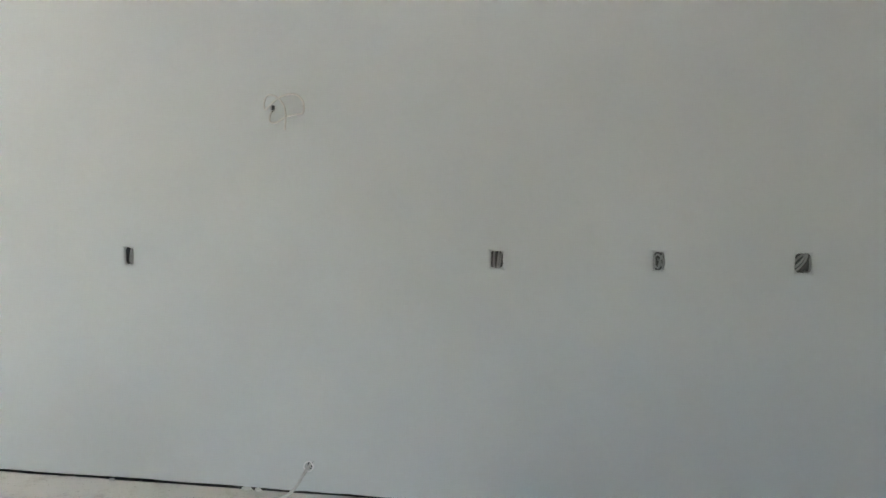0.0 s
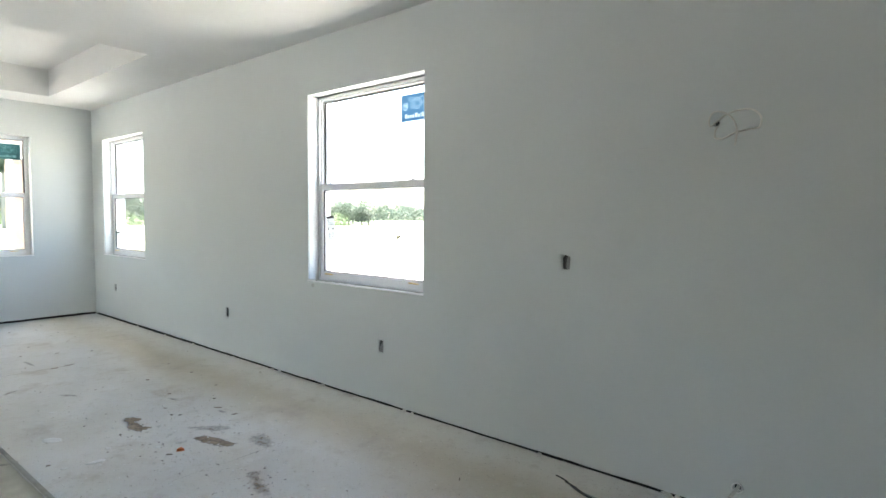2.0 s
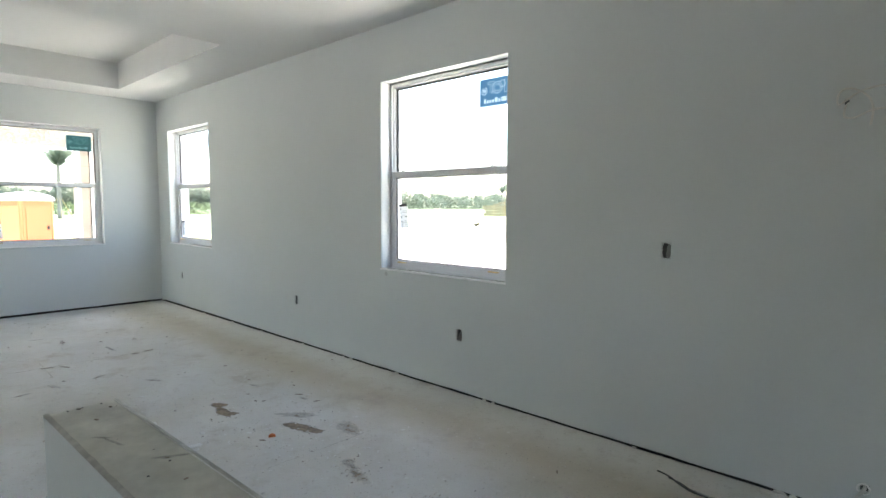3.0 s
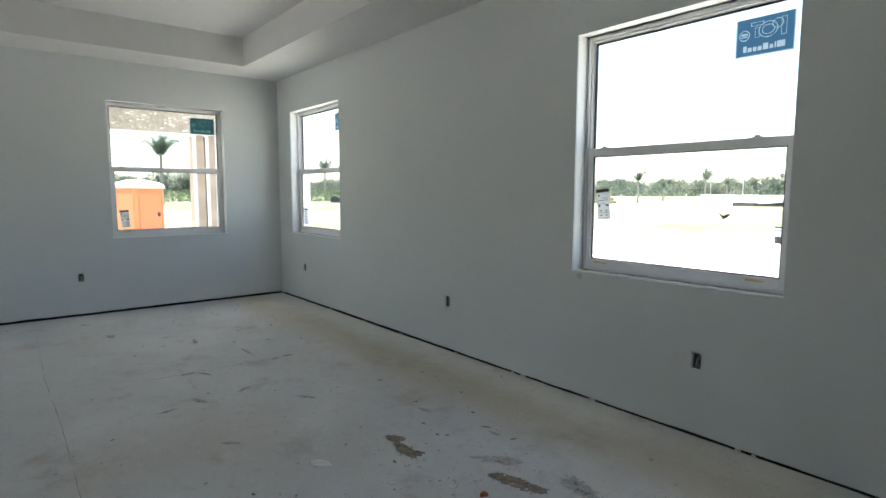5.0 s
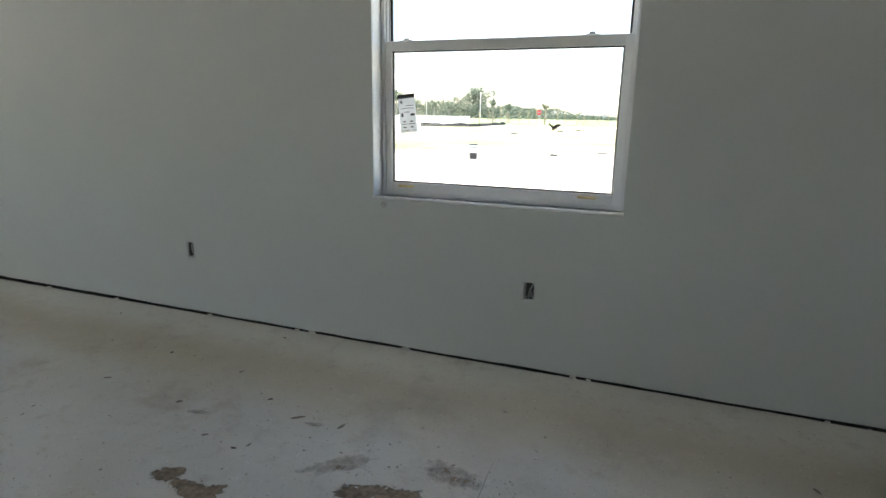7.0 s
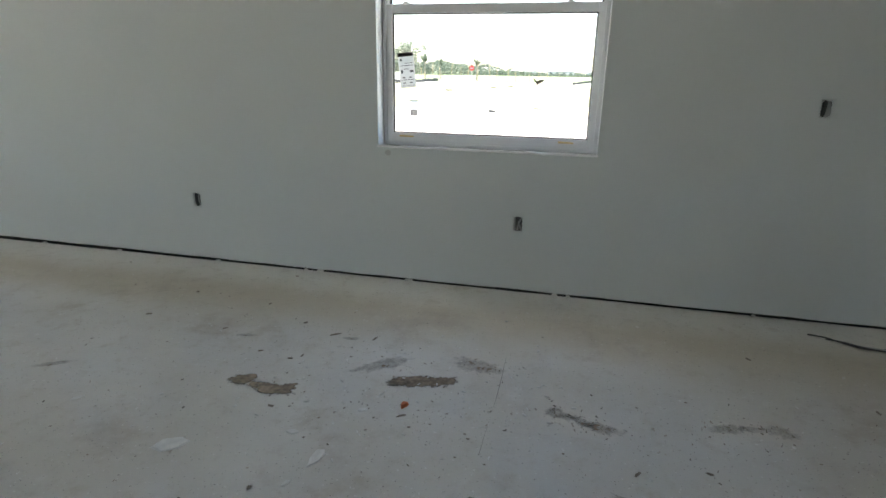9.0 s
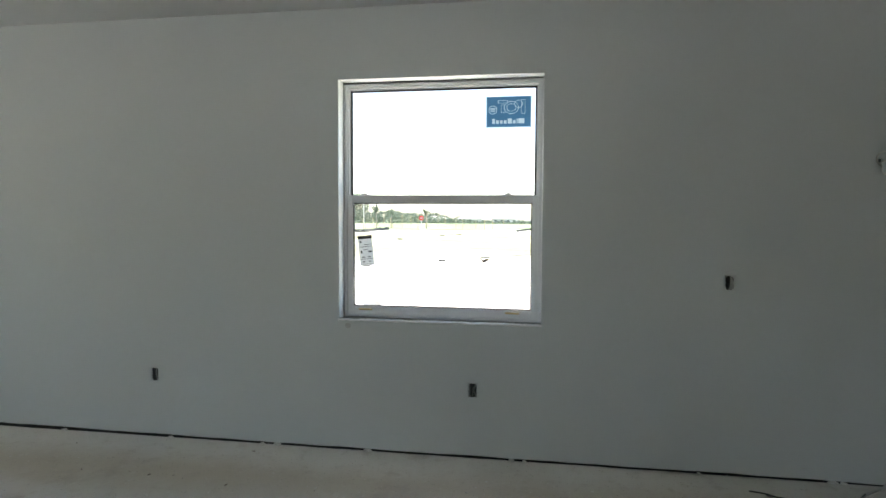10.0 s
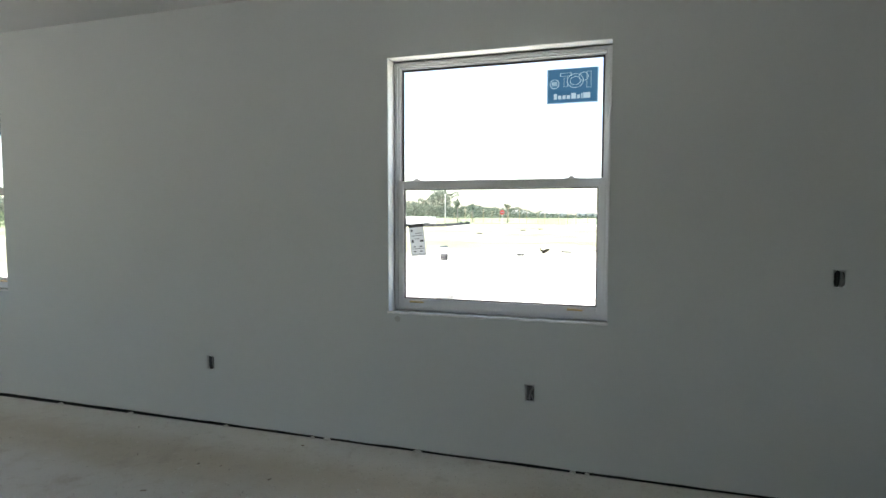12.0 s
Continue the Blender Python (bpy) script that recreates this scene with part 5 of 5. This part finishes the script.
for slope, y, s in ((-0.479, 92, 1.0), (-0.442, 100, 0.8), (-0.40, 112, 0.8), (-0.56, 110, 0.75), (-0.285, 118, 0.9), (-0.255, 122, 0.75), (-0.19, 126, 0.8), (-0.37, 118, 0.7), (-0.745, 105, 1.25)):
    x, y = from_eye(-2.39, -0.44, slope, y)
    copy_thing(p_b, pose(x, y, GROUND, 0, 0, slope * 900)).scale = (s, s, s)
copy_thing(p_a, pose(-2.39 - 1.97 * 54, 54, GROUND, 0, 0, 40)).scale = (0.9, 0.9, 0.9)

# scrub that fills the foot of the tree belt
bm = bmesh.new()
r = random.Random(9)
for k in range(15000):
    ang = r.uniform(84, 140)
    rad = r.uniform(315, 345)
    h = (4.5 + 4.5 * (0.5 + 0.5 * noise.noise(Vector((ang * 0.9, 0, 0)))) + 2.0 * noise.noise(Vector((ang * 4.0, 2, 0)))) * thinning(ang)
    leaf_quad(bm, Vector((-5 + rad * math.cos(radians(ang)), rad * math.sin(radians(ang)), GROUND + r.uniform(0.0, 1.0) ** 1.3 * h)), 0.85, r)
tagged(put("far_scrub", bm, M_LEAF), "dense dark scrub along the far tree line", "scrub", kind="stuff")
bm = bmesh.new()
for k in range(9500):
    ang = r.uniform(138, 192)
    rad = r.uniform(104, 118)
    h = 1.3 + 2.0 * (0.5 + 0.5 * noise.noise(Vector((ang * 0.7, 4, 0))))
    leaf_quad(bm, Vector((-5 + rad * math.cos(radians(ang)), rad * math.sin(radians(ang)), GROUND + r.uniform(0.0, 1.0) ** 1.3 * h)), 0.27, r)
tagged(put("near_scrub", bm, M_SCRUB), "bright green scrub beyond the sand", "scrub", kind="stuff")
# grass tufts on the sand
bm = bmesh.new()
for k in range(900):
    if k % 3:
        y = r.gauss(31, 3.5)
        x = -2.39 - 0.56 * y + r.gauss(0, 2.0)
    else:
        y = r.uniform(30, 52)
        x = -2.39 - r.uniform(0.15, 0.75) * y
    a, hgt = r.uniform(0, 6.28), r.uniform(0.05, 0.11)
    d = Vector((math.cos(a), math.sin(a), 0)) * 0.035
    p = Vector((x, y, GROUND - 0.05))
    bm.faces.new([bm.verts.new(p - d), bm.verts.new(p + d), bm.verts.new(p + Vector((r.gauss(0, 0.08), r.gauss(0, 0.08), hgt)))])
tagged(put("grass_tufts", bm, M_SCRUB), "thin worn grass tufts on the sand", "grass", kind="stuff")


# site things on the field
def site_cooler(m):
    ob = empty("water_barrel", m, "white barrel with teal band and dark base on sand", "barrel")
    for name, r0, r1, z0, z1, mat in (("base", 0.155, 0.162, 0.0, 0.27, M_GREYBASE), ("body", 0.16, 0.17, 0.27, 0.545, M_WHITEP), ("hoop", 0.166, 0.168, 0.30, 0.32, M_TEALBAND), ("band", 0.174, 0.176, 0.45, 0.485, M_TEALBAND), ("lid", 0.18, 0.165, 0.545, 0.60, M_TEALBAND)):
        bm = bmesh.new()
        bmesh.ops.create_cone(bm, cap_ends=True, segments=20, radius1=r0, radius2=r1, depth=z1 - z0)
        part(name, moved(bm, pose(0, 0, (z0 + z1) / 2)), mat, ob, smooth=False)
    return ob


site_cooler(pose(-9.68, 20.85, GROUND + 0.0))


def pole(m, h, label, mat=None, rad=0.11):
    bm = tube([(0, 0, -0.2), (0, 0, h * 0.5), (0, 0, h)], rad, 8, taper=rad * 0.7, smooth_steps=2)
    return tagged(put("utility_pole", bm, mat or M_POLE, matrix=m, smooth=True), label, "pole", "poles on the field")


pole(pose(*from_eye(-2.39, -0.44, -0.309, 122), GROUND), 6.6, "bare pale pole standing at the field's edge")
pole(pose(*from_eye(-2.39, -0.44, -0.415, 122), GROUND), 7.0, "thin bare pole standing at the field's edge", rad=0.07)
pole(pose(*from_eye(-2.39, -0.44, -0.47, 116), GROUND), 3.8, "short bare pole standing at the field's edge", rad=0.06)
for k in range(16):
    x, y = from_eye(-3.15, -0.57, -0.30 + 0.017 * k + r.uniform(-0.004, 0.004), r.uniform(112, 126))
    pole(pose(x, y, GROUND), r.uniform(2.2, 3.6), "thin pale stake in front of the tree line", M_STAKE, 0.05)

stop = empty("stop_sign", pose(-18.75, 80, GROUND), "red octagonal road sign on a thin post", "road sign")
part("post", tube([(0, 0, -0.1), (0, 0, 1), (0, 0, 2.5)], 0.035, 6, smooth_steps=1), M_POLE, stop)
bm = bmesh.new()
bmesh.ops.create_cone(bm, cap_ends=True, segments=8, radius1=0.36, radius2=0.36, depth=0.03)
part("plate", moved(bm, pose(0, -0.05, 2.2, 90, 0, 0) @ pose(0, 0, 0, 0, 0, 22.5)), M_RED, stop)
part("word_bar", box(-0.24, 0.24, -0.075, -0.068, 2.13, 2.27), M_INK, stop)


# pale stacked blocks with black silt fabric before them
def block_stack(m, n, rows, label):
    ob = empty("block_stack", m, label, "block stack", "block stacks")
    shared = None
    for j in range(rows):
        for i in range(n):
            if shared is None:
                b = part("block", box(0, 0.98, 0, 0.5, 0, 0.48, 0.02, seg=1), M_WHITEP, ob)
                shared = b.data
            else:
                b = new("block", shared)
                b.parent = ob
            b.location = (i * 1.0, 0.03 * ((i * 7 + j * 3) % 3), j * 0.49)
    return ob


x0, y0 = from_eye(-2.39, -0.44, -0.475, 86)
block_stack(pose(x0, y0, GROUND + 0.02, 0, 0, 8), 12, 3, "row of white concrete blocks stacked on the field")
block_stack(pose(x0 - 2.5, y0 + 3, GROUND + 0.02, 0, 0, 4), 5, 3, "taller white block stack on the field")


def silt_fence(points, h):
    bm = bmesh.new()
    rows = []
    for (ax, ay), (bx, by) in zip(points, points[1:]):
        n = max(2, int(math.hypot(bx - ax, by - ay) / 0.8))
        for i in range(n + 1):
            x, y = ax + (bx - ax) * i / n, ay + (by - ay) * i / n
            hh = h * (0.75 + 0.4 * noise.noise(Vector((x * 0.8, y * 0.8, 0))))
            rows.append([bm.verts.new((x, y, GROUND - 0.1)), bm.verts.new((x, y + 0.08, GROUND + hh)), bm.verts.new((x, y + 0.14, GROUND + hh)), bm.verts.new((x, y + 0.16, GROUND - 0.1))])
    for a, b in zip(rows, rows[1:]):
        for q in range(3):
            bm.faces.new((a[q], b[q], b[q + 1], a[q + 1]))
    return tagged(put("silt_fence", bm, M_SILT), "low black silt fabric fence along the field", "silt fence", "silt fences")


silt_fence([from_eye(-2.39, -0.44, -0.43, 78), from_eye(-2.39, -0.44, -0.36, 80), from_eye(-2.39, -0.44, -0.31, 83), from_eye(-2.39, -0.44, -0.262, 104)], 0.62)
silt_fence([(-2.39 - 1.93 * 46, 46), (-2.39 - 1.75 * 49, 49), (-2.39 - 1.5 * 54, 54)], 1.1)


def form_boards(m, n):
    ob = empty("form_boards", m, "stacked yellow pine form boards staked on the field", "form boards")
    for j in range(4):
        part("board", box(0.3 * (j % 2), n - 0.5 * j, 0.05 * (j % 2), 0.05 * (j % 2) + 0.05, 0.46 * j + 0.1, 0.46 * j + 0.52, 0.004), M_FORM, ob)
    for i in range(n // 2 + 1):
        part("stake", box(i * 2.0, i * 2.0 + 0.08, -0.08, 0.0, -0.1, 1.9 + 0.4 * (i % 3), 0.004), M_STAKE, ob)
    for i in range(3):
        lean = box(-1.3, 1.3, -0.06, 0.0, 0, 0.22, 0.004)
        part("board", moved(lean, pose(n * (0.3 + 0.12 * i), 0.5 + 0.3 * i, 2.0 + 0.25 * i, 0, -16 + 14 * i, 5 * i)), M_FORM, ob)
    return ob


form_boards(pose(*from_eye(-1.75, -0.53, -0.80, 74), GROUND, 0, 0, 8), 9)

# low litter on the sand, and a far house row
for slope, y, sx in ((-0.078, 26.6, 0.34), (-0.235, 52, 0.5), (-0.155, 64, 0.5), (-0.125, 70, 0.4), (-0.16, 24, 0.25)):
    x, y = from_eye(-3.15, -0.57, slope, y)
    chip("dirt_clod", pose(x, y, GROUND - 0.02), sx, sx * 0.5, 0.16, M_SILT, "low dark heap of dirt on the sand", "dirt heap", "dirt heaps")


chip("torn_sheeting", pose(-6.67, 11.0, GROUND - 0.01, 0, 0, -20), 0.27, 0.16, 0.15, M_ROOF, "low grey heap of torn sheeting on the sand", "sheeting")


chip("torn_sheeting", pose(-3.65, 28.4, GROUND - 0.02, 0, 0, 56), 1.5, 0.16, 0.17, M_ROOF, "long low grey strip of sheeting on the sand", "sheeting")
silt_fence([(-4.9, 88), (-3.6, 100), (-1.9, 116)], 0.5)


def far_house(m, w, label):
    ob = empty("house", m, label, "house", "far houses")
    part("wall", box(-w / 2, w / 2, -4, 4, 0, 2.8, 0.02), M_SIDING, ob)
    bm = bmesh.new()
    a = [bm.verts.new(q) for q in ((-w / 2 - 0.5, -4.5, 2.7), (w / 2 + 0.5, -4.5, 2.7), (w / 2 + 0.5, 4.5, 2.7), (-w / 2 - 0.5, 4.5, 2.7))]
    b = [bm.verts.new(q) for q in ((-w / 4, 0, 4.6), (w / 4, 0, 4.6))]
    for f in ((a[0], a[1], b[1], b[0]), (a[1], a[2], b[1]), (a[2], a[3], b[0], b[1]), (a[3], a[0], b[0]), (a[3], a[2], a[1], a[0])):
        bm.faces.new(f)
    part("roof", bm, M_ROOF, ob)
    for i in range(4):
        x = -w * 0.36 + i * w * 0.24
        part("window", box(x - 0.6, x + 0.6, -4.03, -3.99, 0.9, 2.2, 0.01), M_WINDARK, ob)
    return ob


h0 = far_house(pose(-16, 330, GROUND), 15, "far pale stucco house with a grey hip roof")
for x, y, a in ((6, 345, 5), (-38, 340, -6), (26, 335, 0), (-60, 352, 4)):
    copy_thing(h0, pose(x, y, GROUND, 0, 0, a))
